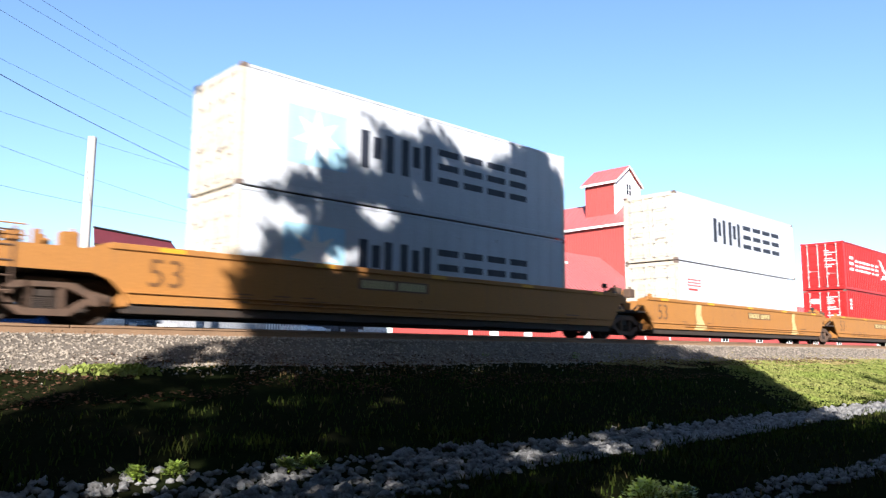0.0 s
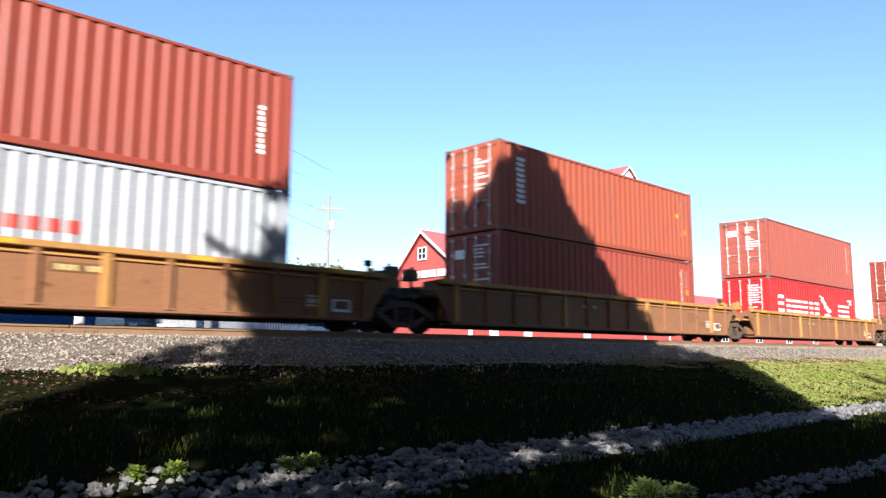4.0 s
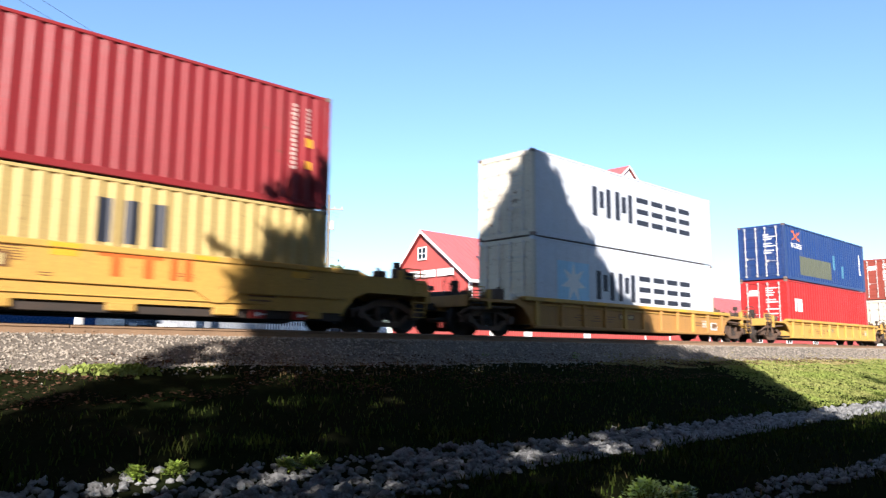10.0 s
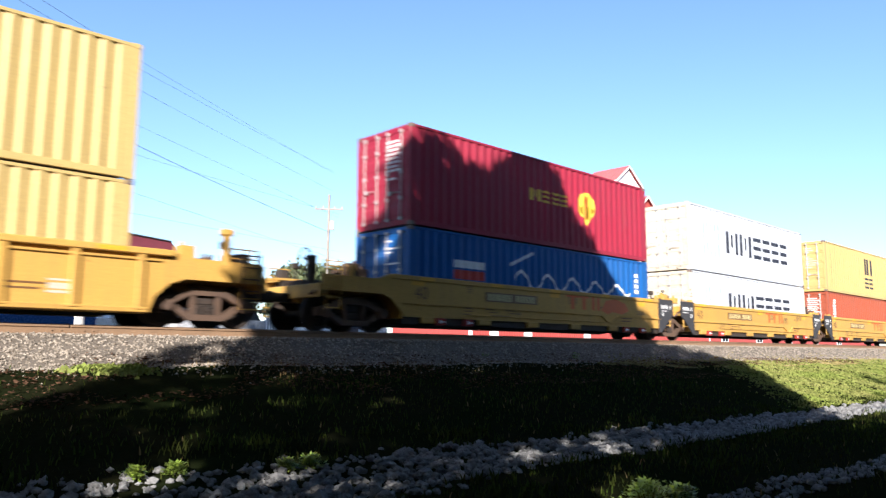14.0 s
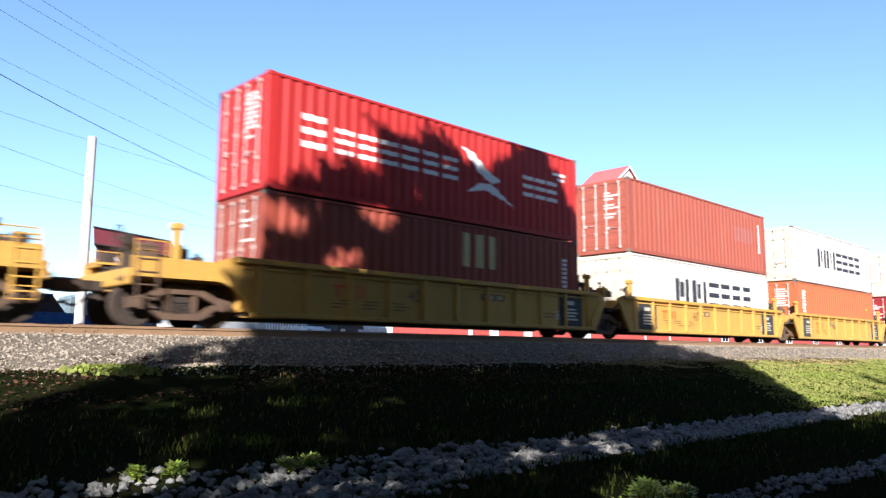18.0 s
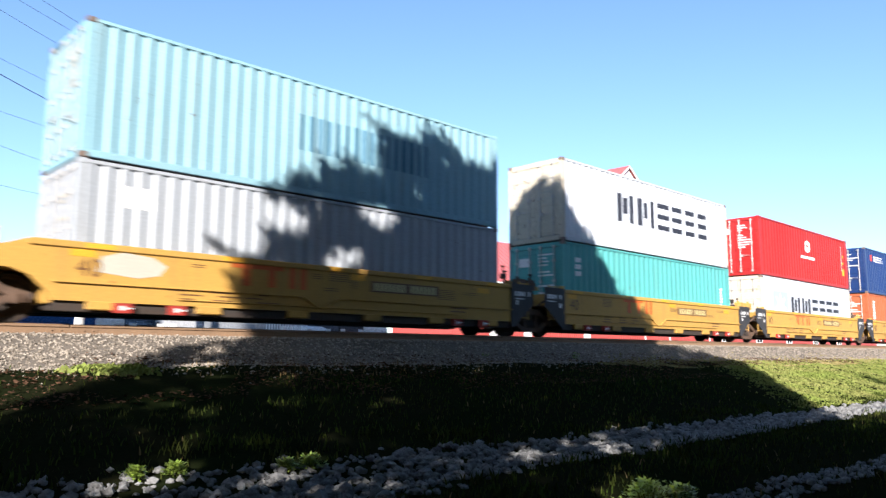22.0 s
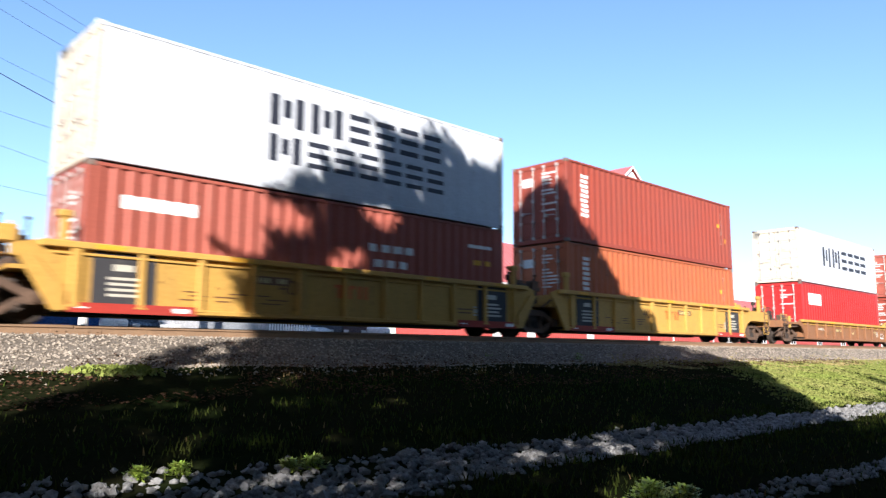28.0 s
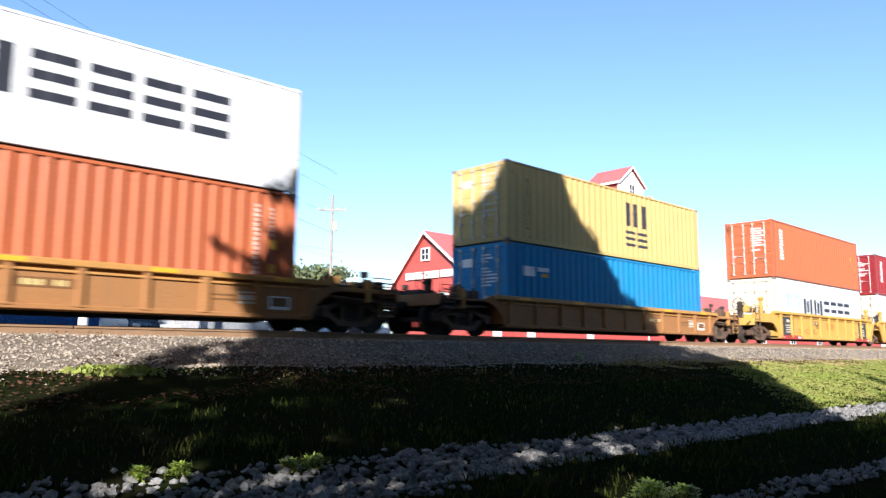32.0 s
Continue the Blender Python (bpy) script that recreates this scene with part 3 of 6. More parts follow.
def ground_mesh():
    xs = [-3000, -600, -150, -60, -30] + [-15 + 0.5 * k for k in range(150)] + [62, 68, 76, 90, 120, 200, 400, 900, 3500]
    ys = [-3000, -500, -120, -60, -40, -30, -24, -20, -17] + [-16 + 0.4 * k for k in range(52)] + [5, 6, 8, 11, 15, 20, 30, 50, 90, 200, 500, 1200, 3500]
    s = Shape()
    vs = []
    for y in ys:
        for x in xs:
            vs.append((x, y, lie(x, y)))
    n = len(xs)
    s.add(vs, [(j * n + i, j * n + i + 1, (j + 1) * n + i + 1, (j + 1) * n + i) for j in range(len(ys) - 1) for i in range(n - 1)])
    me = s.mesh("ground", recalc=False)
    me.shade_smooth()
    return me


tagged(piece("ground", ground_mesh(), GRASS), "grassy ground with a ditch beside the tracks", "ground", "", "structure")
bed = Shape().prism([(-3.35, -0.85), (-2.05, -0.25), (-1.75, -0.21), (1.75, -0.21), (2.05, -0.25), (3.35, -0.85)], -200, 400)
bed_me = bed.mesh("ballast")
bed_me.transform(Matrix.Rotation(radians(-90), 4, "Z"))
tagged(piece("ballast", bed_me, BALLAST), "grey crushed stone ballast under the rails", "ballast", "", "structure")
for y in (-0.755, 0.755):
    pr = [(-0.075, -0.185), (0.075, -0.185), (0.075, -0.165), (0.012, -0.13), (0.012, -0.045), (0.036, -0.035), (0.036, -0.006), (0.028, 0.0), (-0.028, 0.0), (-0.036, -0.006), (-0.036, -0.035),
          (-0.012, -0.045), (-0.012, -0.13), (-0.075, -0.165)]
    me = Shape().prism(pr, -200, 400).mesh("rail")
    me.transform(Matrix.Translation((0, y, 0)) @ Matrix.Rotation(radians(-90), 4, "Z"))
    tagged(piece("rail", me, RAILM), "rust-brown steel rail on the ballast", "rail", "rails of the track", "structure")

# ---------- well cars ----------
V0, ACC = 605.908 / 32, 13.317 / 32 ** 2
def run(t):
    """How far the train has gone after t seconds."""
    return V0 * t + ACC * t * t


WHEEL_R = 0.457
CENTRE = [s[0] + BL for s in STACKS]
PACK_ENDS = {2, 3, 6, 9, 10, 11, 16, 21, 26, 31, 36, 37, 38}     # the last unit of each coupled car
JOINT = [(a + b) / 2 for a, b in zip(CENTRE, CENTRE[1:])]
JOINT[6] = CENTRE[6] - 11.85
# style of each run of units: last index, side, body paint, chord paint, top height, well half length, panels at the ends, red sills, number
RUNS = [(2, "smooth", "ochre", "ochre", 1.60, 8.4, False, False, "53"), (3, "ribbed", "dull", "dull", 1.50, 8.4, False, False, "53"),
        (6, "ribbed", "brown", "dull", 1.50, 8.4, False, False, "53"), (9, "ribbed", "dull", "yellow", 1.20, 6.45, False, False, ""),
        (10, "ribbed", "yellow", "yellow", 1.20, 6.45, False, False, ""), (11, "ribbed", "dull", "yellow", 1.22, 6.45, False, False, ""),
        (16, "smooth", "yellow", "yellow", 1.52, 6.45, True, False, "40"), (21, "ribbed", "yellow", "yellow", 1.55, 6.45, True, False, "40"),
        (26, "smooth", "yellow", "yellow", 1.55, 6.45, True, False, "40"), (31, "ribbed", "brown", "yellow", 1.25, 6.45, False, False, ""),
        (36, "ribbed", "yellow", "yellow", 1.55, 6.45, True, True, "40"), (38, "ribbed", "tan", "dull", 1.20, 6.45, False, False, "")]


def wheelset_mesh():
    s = Shape()
    s.lathe_y([(-1.12, 0.05), (-1.12, 0.09), (-0.95, 0.1), (-0.9, 0.075), (0.9, 0.075), (0.95, 0.1), (1.12, 0.09), (1.12, 0.05)], 14)
    for sy in (-1, 1):
        pr = [(0.66, 0.12), (0.665, 0.485), (0.70, 0.487), (0.715, WHEEL_R), (0.81, WHEEL_R - 0.006), (0.815, 0.37), (0.77, 0.35), (0.755, 0.17), (0.83, 0.15), (0.83, 0.1)]
        s.lathe_y([(sy * y, r) for y, r in pr], 28)
        for k in range(3):
            a = k * math.tau / 3
            x, z = 0.26 * math.cos(a), 0.26 * math.sin(a)
            s.box(x - 0.03, x + 0.03, min(sy * 0.76, sy * 0.775), max(sy * 0.76, sy * 0.775), z - 0.05, z + 0.05)
    return s.mesh("wheelset")


def side_frame_mesh():
    s = Shape()
    s.prism([(-1.14, 0.36), (-1.16, 0.56), (-0.74, 0.66), (-0.34, 0.86), (0.34, 0.86), (0.74, 0.66), (1.16, 0.56), (1.14, 0.36), (0.8, 0.40), (0.74, 0.50),
             (0.36, 0.68), (-0.36, 0.68), (-0.74, 0.50), (-0.8, 0.40)], 0.98, 1.13)
    s.prism([(-0.84, 0.42), (-0.42, 0.14), (0.42, 0.14), (0.84, 0.42), (0.7, 0.48), (0.36, 0.27), (-0.36, 0.27), (-0.7, 0.48)], 0.985, 1.125)
    for x in (-0.34, 0.24):
        s.box(x, x + 0.1, 0.99, 1.12, 0.25, 0.70, 0.01)
    for x in (-0.89, 0.89):
        s.lathe_y([(1.08, 0.09), (1.08, 0.13), (1.2, 0.125), (1.21, 0.08)], 14, (x, 0, WHEEL_R))
    return s.mesh("side_frame")


def spring_mesh():
    s = Shape()
    for x in (-0.16, 0.0, 0.16):
        for k in range(6):
            s.rod((x, 1.055, 0.28 + k * 0.035), (x, 1.055, 0.305 + k * 0.035), 0.065, 8)
    return s.mesh("truck_spring")


def truck(car, x):
    """A two-axle truck under a car; returns its wheelsets."""
    out = []
    for sy in (0, 180):
        piece("side_frame", kept("sframe", side_frame_mesh), CAST, car, pose(x, 0, 0, 0, 0, sy))
        tagged(piece("truck_spring", kept("spring", spring_mesh), STEEL, car, pose(x, 0, 0, 0, 0, sy)), kind="stuff")
    piece("bolster", kept("bolster", lambda: Shape().box(-0.2, 0.2, -1.05, 1.05, 0.48, 0.82, 0.03).mesh("bolster")), STEEL, car, pose(x, 0, 0))
    for dx in (-0.89, 0.89):
        w = piece("wheelset", kept("wheelset", wheelset_mesh), STEEL, car, pose(x + dx, 0, WHEEL_R))
        out.append((w, x + dx))
    return out


def plate_bars(x0, x1, z0, z1, y):
    s = Shape()
    n = max(3, int((x1 - x0) / 0.13))
    for i in range(n):
        if i == n // 2:
            continue
        a = x0 + (x1 - x0) * (i + 0.15) / n
        b = x0 + (x1 - x0) * (i + 0.8) / n
        s.add([(a, y, z0), (b, y, z0), (b, y, z1), (a, y, z1)], [(0, 1, 2, 3)])
    return s.mesh("number_marking", recalc=False)


def flat_rects(rects, y):
    s = Shape()
    for x0, x1, z0, z1 in rects:
        s.add([(x0, y, z0), (x1, y, z0), (x1, y, z1), (x0, y, z1)], [(0, 1, 2, 3)])
    return s.mesh("marking", recalc=False)


WHEELS = []
def well_car(i):
    """One unit of a double-stack car. The origin lies on the rail head at the middle of its well."""
    side, body, chord, zt, hw, panels, sills, number = next(r[1:] for r in RUNS if i <= r[0])
    R = random.Random(100 + i)
    art_f, art_r = i > 0 and (i - 1) not in PACK_ENDS, i not in PACK_ENDS
    ext_f = (JOINT[i - 1] - CENTRE[i]) if i else 9.825
    ext_r = (CENTRE[i] - JOINT[i]) if i < len(JOINT) else 9.85
    xe_f, xe_r = ext_f - (0.42 if art_f else 0.8), ext_r - (0.42 if art_r else 0.8)
    zb = 0.27                                   # underside of the well
    z0 = 0.42 if side == "smooth" else zb       # lower edge of the side plate
    za, mat, cmat = 0.98, CAR[body], CAR[chord]
    words = {"smooth": "smooth steel sides", "ribbed": "ribbed steel sides"}[side]
    tint = {"ochre": "ochre brown", "dull": "weathered yellow", "brown": "rusty brown", "yellow": "yellow", "tan": "rusty tan"}[body]
    root = thing("well_car", f"{tint} double-stack well car with {words} on the rails", "rail car", "well cars of the train")
    zs = zt - 0.16
    key = (side, round(ext_f, 2), round(ext_r, 2), zt, hw, body == "yellow", 21 < i < 27)
    slick = side == "smooth" and body == "yellow"
    dip = (-0.5 if i > 20 else 3.1) if slick else None
    def plate():
        def nose(art, xe):
            if art:         # a slender beam over the shared truck
                zl = max(zt - 0.34, 0.9)
                return [(hw, z0), (hw + 0.12, 0.55), (hw + 0.32, 0.8), (hw + 0.62, zl), (xe, zl), (xe, zt - 0.12), (hw + 0.5, zt - 0.02)]
            return [(hw, z0), (hw + 0.12, 0.58), (hw + 0.42, 0.86), (hw + 0.75, za), (xe, za), (xe, zs), (hw + 0.9, zs), (hw + 0.5, zt - 0.02)]
        return Shape().prism([(-x, z) for x, z in nose(art_r, xe_r)][::-1] + nose(art_f, xe_f), -1.43, -1.37).mesh("side_plate")
    def top():
        return Shape().box(-hw - 0.45, hw + 0.45, -1.54 if side == "ribbed" else -1.47, -1.33, zt - 0.13, zt, 0.015).mesh("top_chord")
    def crease():
        s = Shape()
        if side == "ribbed":
            s.box(-hw - 0.2, hw + 0.2, -1.475, -1.42, zt - 0.25, zt - 0.2, 0.008)
        elif dip is None:
            s.box(-hw - 0.1, hw + 0.1, -1.475, -1.42, z0 + 0.2, z0 + 0.23, 0.008)
        else:               # the crease dips in a V
            path = [(-hw, 0.76), (dip - 0.55, 0.76), (dip - 0.12, 0.52), (dip + 0.12, 0.52), (dip + 0.55, 0.76), (hw, 0.76)]
            ring = [(-1.425, 0.0), (-1.48, 0.0), (-1.48, 0.035), (-1.425, 0.035)]
            n = len(path)
            s.add([(x, y, q + d) for x, q in path for y, d in ring],
                  [(4 * k + j, 4 * k + (j + 1) % 4, 4 * k + 4 + (j + 1) % 4, 4 * k + 4 + j) for k in range(n - 1) for j in range(4)] + [(3, 2, 1, 0), (4 * n - 4, 4 * n - 3, 4 * n - 2, 4 * n - 1)])
        return s.mesh("side_crease")
    def strip():
        return Shape().box(-hw + 2.4, hw - 2.2, -1.47, -1.42, z0 + 0.11, z0 + 0.13, 0.006).mesh("rub_strip")
    def foot():
        if side == "smooth":
            s = Shape().box(-hw, hw, -1.36, -1.22, zb - 0.05, z0, 0.012)
        else:
            s = Shape().box(-hw, hw, -1.50, -1.36, zb - 0.02, zb + 0.08, 0.012)
        s.box(-hw, hw, -1.36, -1.0, zb - 0.03, zb)
        return s.mesh("bottom_sill")
    for sy in (0, 180):
        m = Matrix.Rotation(radians(sy), 4, "Z") if sy == 0 else Matrix.Diagonal((1, -1, 1, 1))
        if sy:
            def flip(fn):
                me = fn()
                me.transform(Matrix.Diagonal((1, -1, 1, 1)))
                me.flip_normals()
                return me
            piece("side_plate", kept((key, "pl2"), lambda: flip(plate)), mat, root)
            piece("top_chord", kept((key, "tc2"), lambda: flip(top)), cmat, root)
            piece("bottom_sill", kept((key, "bs2"), lambda: flip(foot)), STEEL if side == "smooth" else mat, root)
        else:
            piece("side_plate", kept((key, "pl"), plate), mat, root)
            piece("top_chord", kept((key, "tc"), top), cmat, root)
            piece("side_crease", kept((key, "cr"), crease), cmat, root)
            if side == "smooth":
                piece("rub_strip", kept((key, "rs"), strip), cmat, root)
            piece("bottom_sill", kept((key, "bs"), foot), STEEL if side == "smooth" else mat, root)
        if side == "ribbed":
            n = round(2 * (hw - 0.2) / 1.23)
            for k in range(n + 1):
                x = -hw + 0.2 + k * 2 * (hw - 0.2) / n
                wide = k % 4 == 0
                me = kept(("rib", zt, wide), lambda: Shape().box(-0.10 if wide else -0.065, 0.10 if wide else 0.065, -1.52, -1.42, 0.3, zt - 0.12, 0.02).box(-0.13, 0.13, -1.515, -1.42, 0.3, 0.36, 0.02).mesh("side_post"))
                piece("side_post", me, cmat if wide and i < 12 else mat, root, pose(x, 0, 0, 0, 0, sy))
    floor = Shape().box(-hw, hw, -1.36, 1.36, zb, 0.352)
    piece("well_floor", kept((hw, "floor"), lambda: floor.mesh("well_floor")), STEEL, root)
    for e, xe, ext, art in ((1, xe_f, ext_f, art_f), (-1, xe_r, ext_r, art_r)):
        m = pose(0, 0, 0) if e > 0 else Matrix.Rotation(math.pi, 4, "Z")
        piece("bulkhead", kept((hw, zt, "bulk"), lambda: Shape().box(hw, hw + 0.07, -1.36, 1.36, 0.36, zt - 0.12, 0.01).mesh("bulkhead")), mat, root, m)
        def deck():
            s = Shape().box(hw + 0.07, xe, -1.36, 1.36, za, za + 0.07)
            for y in (-0.9, 0.0, 0.55):
                s.box(hw + 0.4, xe - 0.2, y, y + 0.3, za + 0.07, za + 0.13)
            s.box(hw + 0.2, xe, -0.32, 0.32, 0.72, za)
            return s.mesh("end_platform")
        piece("end_platform", kept((hw, round(xe, 2), "deck"), deck), cmat if R.random() < 0.6 else STEEL, root, m)
        def rail(y):
            s = Shape()
            for x in (xe - 0.1, xe - 0.75):
                s.rod((x, y, za + 0.05), (x, y, zt + 0.2), 0.018, 6)
            for z in (zt - 0.02, zt + 0.19):
                s.rod((xe - 0.75, y, z), (xe - 0.1, y, z), 0.016, 6)
            return s.mesh("handrail")
        if not art:
            for y in (-1.3, 1.3):
                piece("handrail", kept((round(xe, 2), zt, y, "hr"), lambda: rail(y)), cmat, root, m)
        # catwalk, ladder and posts beside the truck
        zd = zt - 0.1 if art else zs
        def catwalk():
            s = Shape()
            for k in range(5):
                s.box(hw + 0.55, xe - 0.02, -1.36 + k * 0.13, -1.27 + k * 0.13, zd, zd + 0.05)
            for k in range(4):
                x = hw + 0.6 + k * (xe - hw - 0.7) / 3
                s.box(x, x + 0.05, -1.38, -0.72, zd - 0.06, zd)
            return s.mesh("catwalk")
        tagged(piece("catwalk", kept((hw, round(xe, 2), zd, "cw"), catwalk), cmat, root, m), kind="stuff")
        mirror = m @ Matrix.Diagonal((1, -1, 1, 1))
        near = m if e > 0 else mirror            # puts a piece on the side towards the road
        def ladder():
            s = Shape()
            for x in (xe - 0.52, xe - 0.1):
                s.rod((x, -1.44, 0.5), (x, -1.44, zt + 0.1), 0.022, 6)
            for k in range(5):
                z = 0.55 + k * (zt - 0.5) / 4
                s.rod((xe - 0.52, -1.44, z), (xe - 0.1, -1.44, z), 0.018, 6)
            return s.mesh("ladder")
        if slick or not art:
            piece("ladder", kept((round(xe, 2), zt, "ladder"), ladder), cmat if slick else CAST, root, near)
        def post():
            s = Shape().box(xe - 0.98, xe - 0.84, -1.42, -1.28, zd - 0.3, zt + (0.5 if panels and not slick else 0.12), 0.015)
            if panels and not slick:
                s.box(xe - 1.05, xe - 0.77, -1.44, -1.24, zt + 0.45, zt + 0.6, 0.03)
            return s.mesh("post")
        piece("post", kept((round(xe, 2), zt, slick, panels, "post"), post), cmat, root, near)
        for k in range(3):
            x, y = hw + 0.75 + k * (xe - hw - 1.0) / 3 + R.uniform(0, 0.15), -1.22 + R.uniform(0, 0.45)
            size = (k + i) % 3
            piece("valve_box", kept(("vb", size), lambda: Shape().box(0, 0.2 + 0.08 * size, 0, 0.3, 0, 0.12 + 0.1 * size, 0.02).rod((0.1, 0.15, 0.1), (0.1, 0.15, 0.2 + 0.1 * size), 0.05, 8).mesh("valve_box")),
                  R.choice((cmat, CAST, CAST)), root, near @ pose(x, y, zd + 0.045))
        piece("brake_pipe", kept((hw, round(xe, 2), zd, "bp"), lambda: Shape().rod((hw + 0.7, -1.3, zd - 0.2), (xe - 0.1, -1.32, zd - 0.28), 0.04, 8).rod((xe - 0.1, -1.32, zd - 0.28), (xe + 0.2, -1.2, zd - 0.5), 0.035, 8).mesh("brake_pipe")), CAST, root, near)
        if art and panels:
            for k, (dx, dy, h) in enumerate(((0.2, -0.5, 0.75), (0.55, 0.3, 0.6))):
                piece("stanchion", kept(("stan", h), lambda: Shape().rod((0, 0, 0), (0, 0, h), 0.028, 6).box(-0.05, 0.05, -0.05, 0.05, h, h + 0.06, 0.01).mesh("stanchion")), STEEL, root, m @ pose(xe - dx, dy, zt - 0.1))
        def gear():
            Q = random.Random(round(xe * 100) + e)
            s = Shape()
            s.box(xe - 0.95, xe - 0.25, -0.75, 0.2, za + 0.07, za + 0.34, 0.03)
            s.box(xe - 0.5, xe - 0.2, -1.15, -0.85, za + 0.05, zt + 0.12, 0.03)
            s.rod((xe - 0.35, 0.5, za), (xe - 0.35, 0.5, zt + 0.25), 0.05, 8)
            s.rod((hw + 0.35, -1.1, za + 0.15), (xe - 0.3, -0.9, za + 0.2), 0.05, 8)
            s.rod((hw + 0.5, -0.4, za + 0.22), (xe - 0.1, -0.5, za + 0.3), 0.035, 8)
            s.rod((xe - 0.8, -1.05, za + 0.1), (xe - 0.8, -1.05, zt + 0.3), 0.03, 6)
            s.box(xe - 0.9, xe - 0.7, -1.12, -0.98, zt + 0.2, zt + 0.36, 0.02)
            return s.mesh("brake_gear")
        piece("brake_gear", kept((hw, round(xe, 2), zt, "gear"), gear), STEEL, root, m)
        if art:
            def joint():
                s = Shape().box(xe - 0.1, ext + 0.02, -0.3, 0.3, 0.78, 1.12, 0.04)
                s.rod((xe, -0.45, 1.05), (ext, -0.5, 0.8), 0.03, 6)
                s.rod((xe, 0.4, 1.05), (ext, 0.45, 0.8), 0.03, 6)
                return s.mesh("articulation")
            piece("articulation", kept((round(xe, 2), round(ext, 2), "art"), joint), STEEL, root, m)
        else:
            def coupler():
                s = Shape().box(xe - 0.2, ext - 0.25, -0.09, 0.09, 0.72, 0.94, 0.02)
                s.box(ext - 0.32, ext + 0.05, -0.17, 0.12, 0.69, 0.97, 0.04)
                s.rod((xe, -0.4, 0.8), (ext - 0.3, -0.35, 0.42), 0.028, 6)
                s.rod((ext - 0.3, -0.35, 0.42), (ext, -0.2, 0.5), 0.028, 6)
                return s.mesh("coupler")
            piece("coupler", kept((round(xe, 2), round(ext, 2), "coup"), coupler), STEEL, root, m)
            piece("end_sill", kept((round(xe, 2), "es"), lambda: Shape().box(xe, xe + 0.09, -1.42, 1.42, 0.8, 1.14, 0.02).mesh("end_sill")), mat, root, m)
            piece("step_iron", kept((round(xe, 2), "st"), lambda: Shape().rod((xe - 0.1, -1.4, 0.85), (xe - 0.1, -1.4, 0.4), 0.015, 6).rod((xe - 0.55, -1.4, 0.85), (xe - 0.55, -1.4, 0.4), 0.015, 6)
                  .rod((xe - 0.1, -1.4, 0.41), (xe - 0.55, -1.4, 0.41), 0.015, 6).rod((xe - 0.1, -1.4, 0.65), (xe - 0.55, -1.4, 0.65), 0.015, 6).mesh("step_iron")), cmat, root, m)
            if e < 0:
                def wheel():
                    s = Shape()
                    for k in range(18):
                        a, b = k * math.tau / 18, (k + 1) * math.tau / 18
                        s.rod((0, 0.28 * math.cos(a), 0.28 * math.sin(a)), (0, 0.28 * math.cos(b), 0.28 * math.sin(b)), 0.018, 5)
                    for k in range(4):
                        a = k * math.pi / 2 + 0.4
                        s.rod((0, 0, 0), (0.03, 0.28 * math.cos(a), 0.28 * math.sin(a)), 0.014, 5)
                    s.rod((0, 0, 0), (0.25, 0, 0), 0.03, 6)
                    s.box(0.1, 0.3, -0.1, 0.1, -0.7, 0.12, 0.02)
                    return s.mesh("brake_wheel")
                piece("brake_wheel", kept("bwheel", wheel), STEEL, root, pose(-xe - 0.05, -0.7, zt + 0.25))
        if panels and art and slick:
            for sy in (1, -1):
                def end_panel():
                    pr = [(hw - 0.05, 0.27), (hw + 0.12, 0.27), (hw + 0.55, 0.62), (hw + 0.98, 0.95), (hw + 0.98, zt + 0.02), (hw - 0.05, zt + 0.02)]
                    me = Shape().prism(pr if e > 0 else [(-x, z) for x, z in pr][::-1], -1.478 if sy > 0 else 1.433, -1.433 if sy > 0 else 1.478).mesh("end_panel")
                    return me
                pan = piece("end_panel", kept(("slick", e, sy, zt), end_panel), CAR["grey"], root, None, "dark grey end panel")
                if sy > 0:
                    a = hw + 0.12 if e > 0 else -hw - 0.86
                    tagged(piece("panel_lettering", kept(("spl", e, zt), lambda: flat_rects([(a + k * 0.125, a + k * 0.125 + 0.085, zt - 0.34, zt - 0.2) for k in range(6) if k != 4] + [(a, a + 0.4, zt - 0.44, zt - 0.41), (a + (0.05 if e > 0 else 0.6), a + (0.13 if e > 0 else 0.72), zt - 0.62, zt - 0.48)], -1.4805)),
                          INK["white"], pan), kind="stuff")
        elif panels and (art or i > 30):
            x0, x1, p0, p1 = hw - 1.75, hw - 0.5, z0 + 0.06, zt - 0.13
            for sy in (1, -1):
                y0, y1 = (-1.445, -1.43) if sy > 0 else (1.43, 1.445)
                a, b = (x0, x1) if e > 0 else (-x1, -x0)
                pan = piece("end_panel", kept(("panel", e, sy, zt, round(x1, 2)), lambda: Shape().box(a, b, y0, y1, p0, p1).mesh("end_panel")), CAR["grey"], root, None, "dark grey end panel")
                if sy > 0:
                    h = p1 - p0
                    tagged(piece("panel_lettering", kept(("pl", e, zt, round(x1, 2)), lambda: flat_rects([(a + 0.3, b - 0.25 - 0.1 * (k % 2), p0 + h * q, p0 + h * (q + 0.05)) for k, q in enumerate((0.2, 0.3, 0.4, 0.5))] + [(a + 0.4, b - 0.45, p0 + h * 0.66, p0 + h * 0.78)], -1.4475)),
                          INK["oldgrey"], pan), kind="stuff")
        if panels and art and not slick:
            def strut():
                pr = [(hw - 0.03, 0.25), (hw + 0.2, 0.25), (hw + 0.85, zt - 0.28), (hw + 0.55, zt - 0.28), (hw - 0.03, 0.62)]
                return Shape().prism(pr if e > 0 else [(-x, z) for x, z in pr][::-1], -1.51, -1.433).mesh("end_strut")
            piece("end_strut", kept(("strut", e, zt), strut), cmat, root)
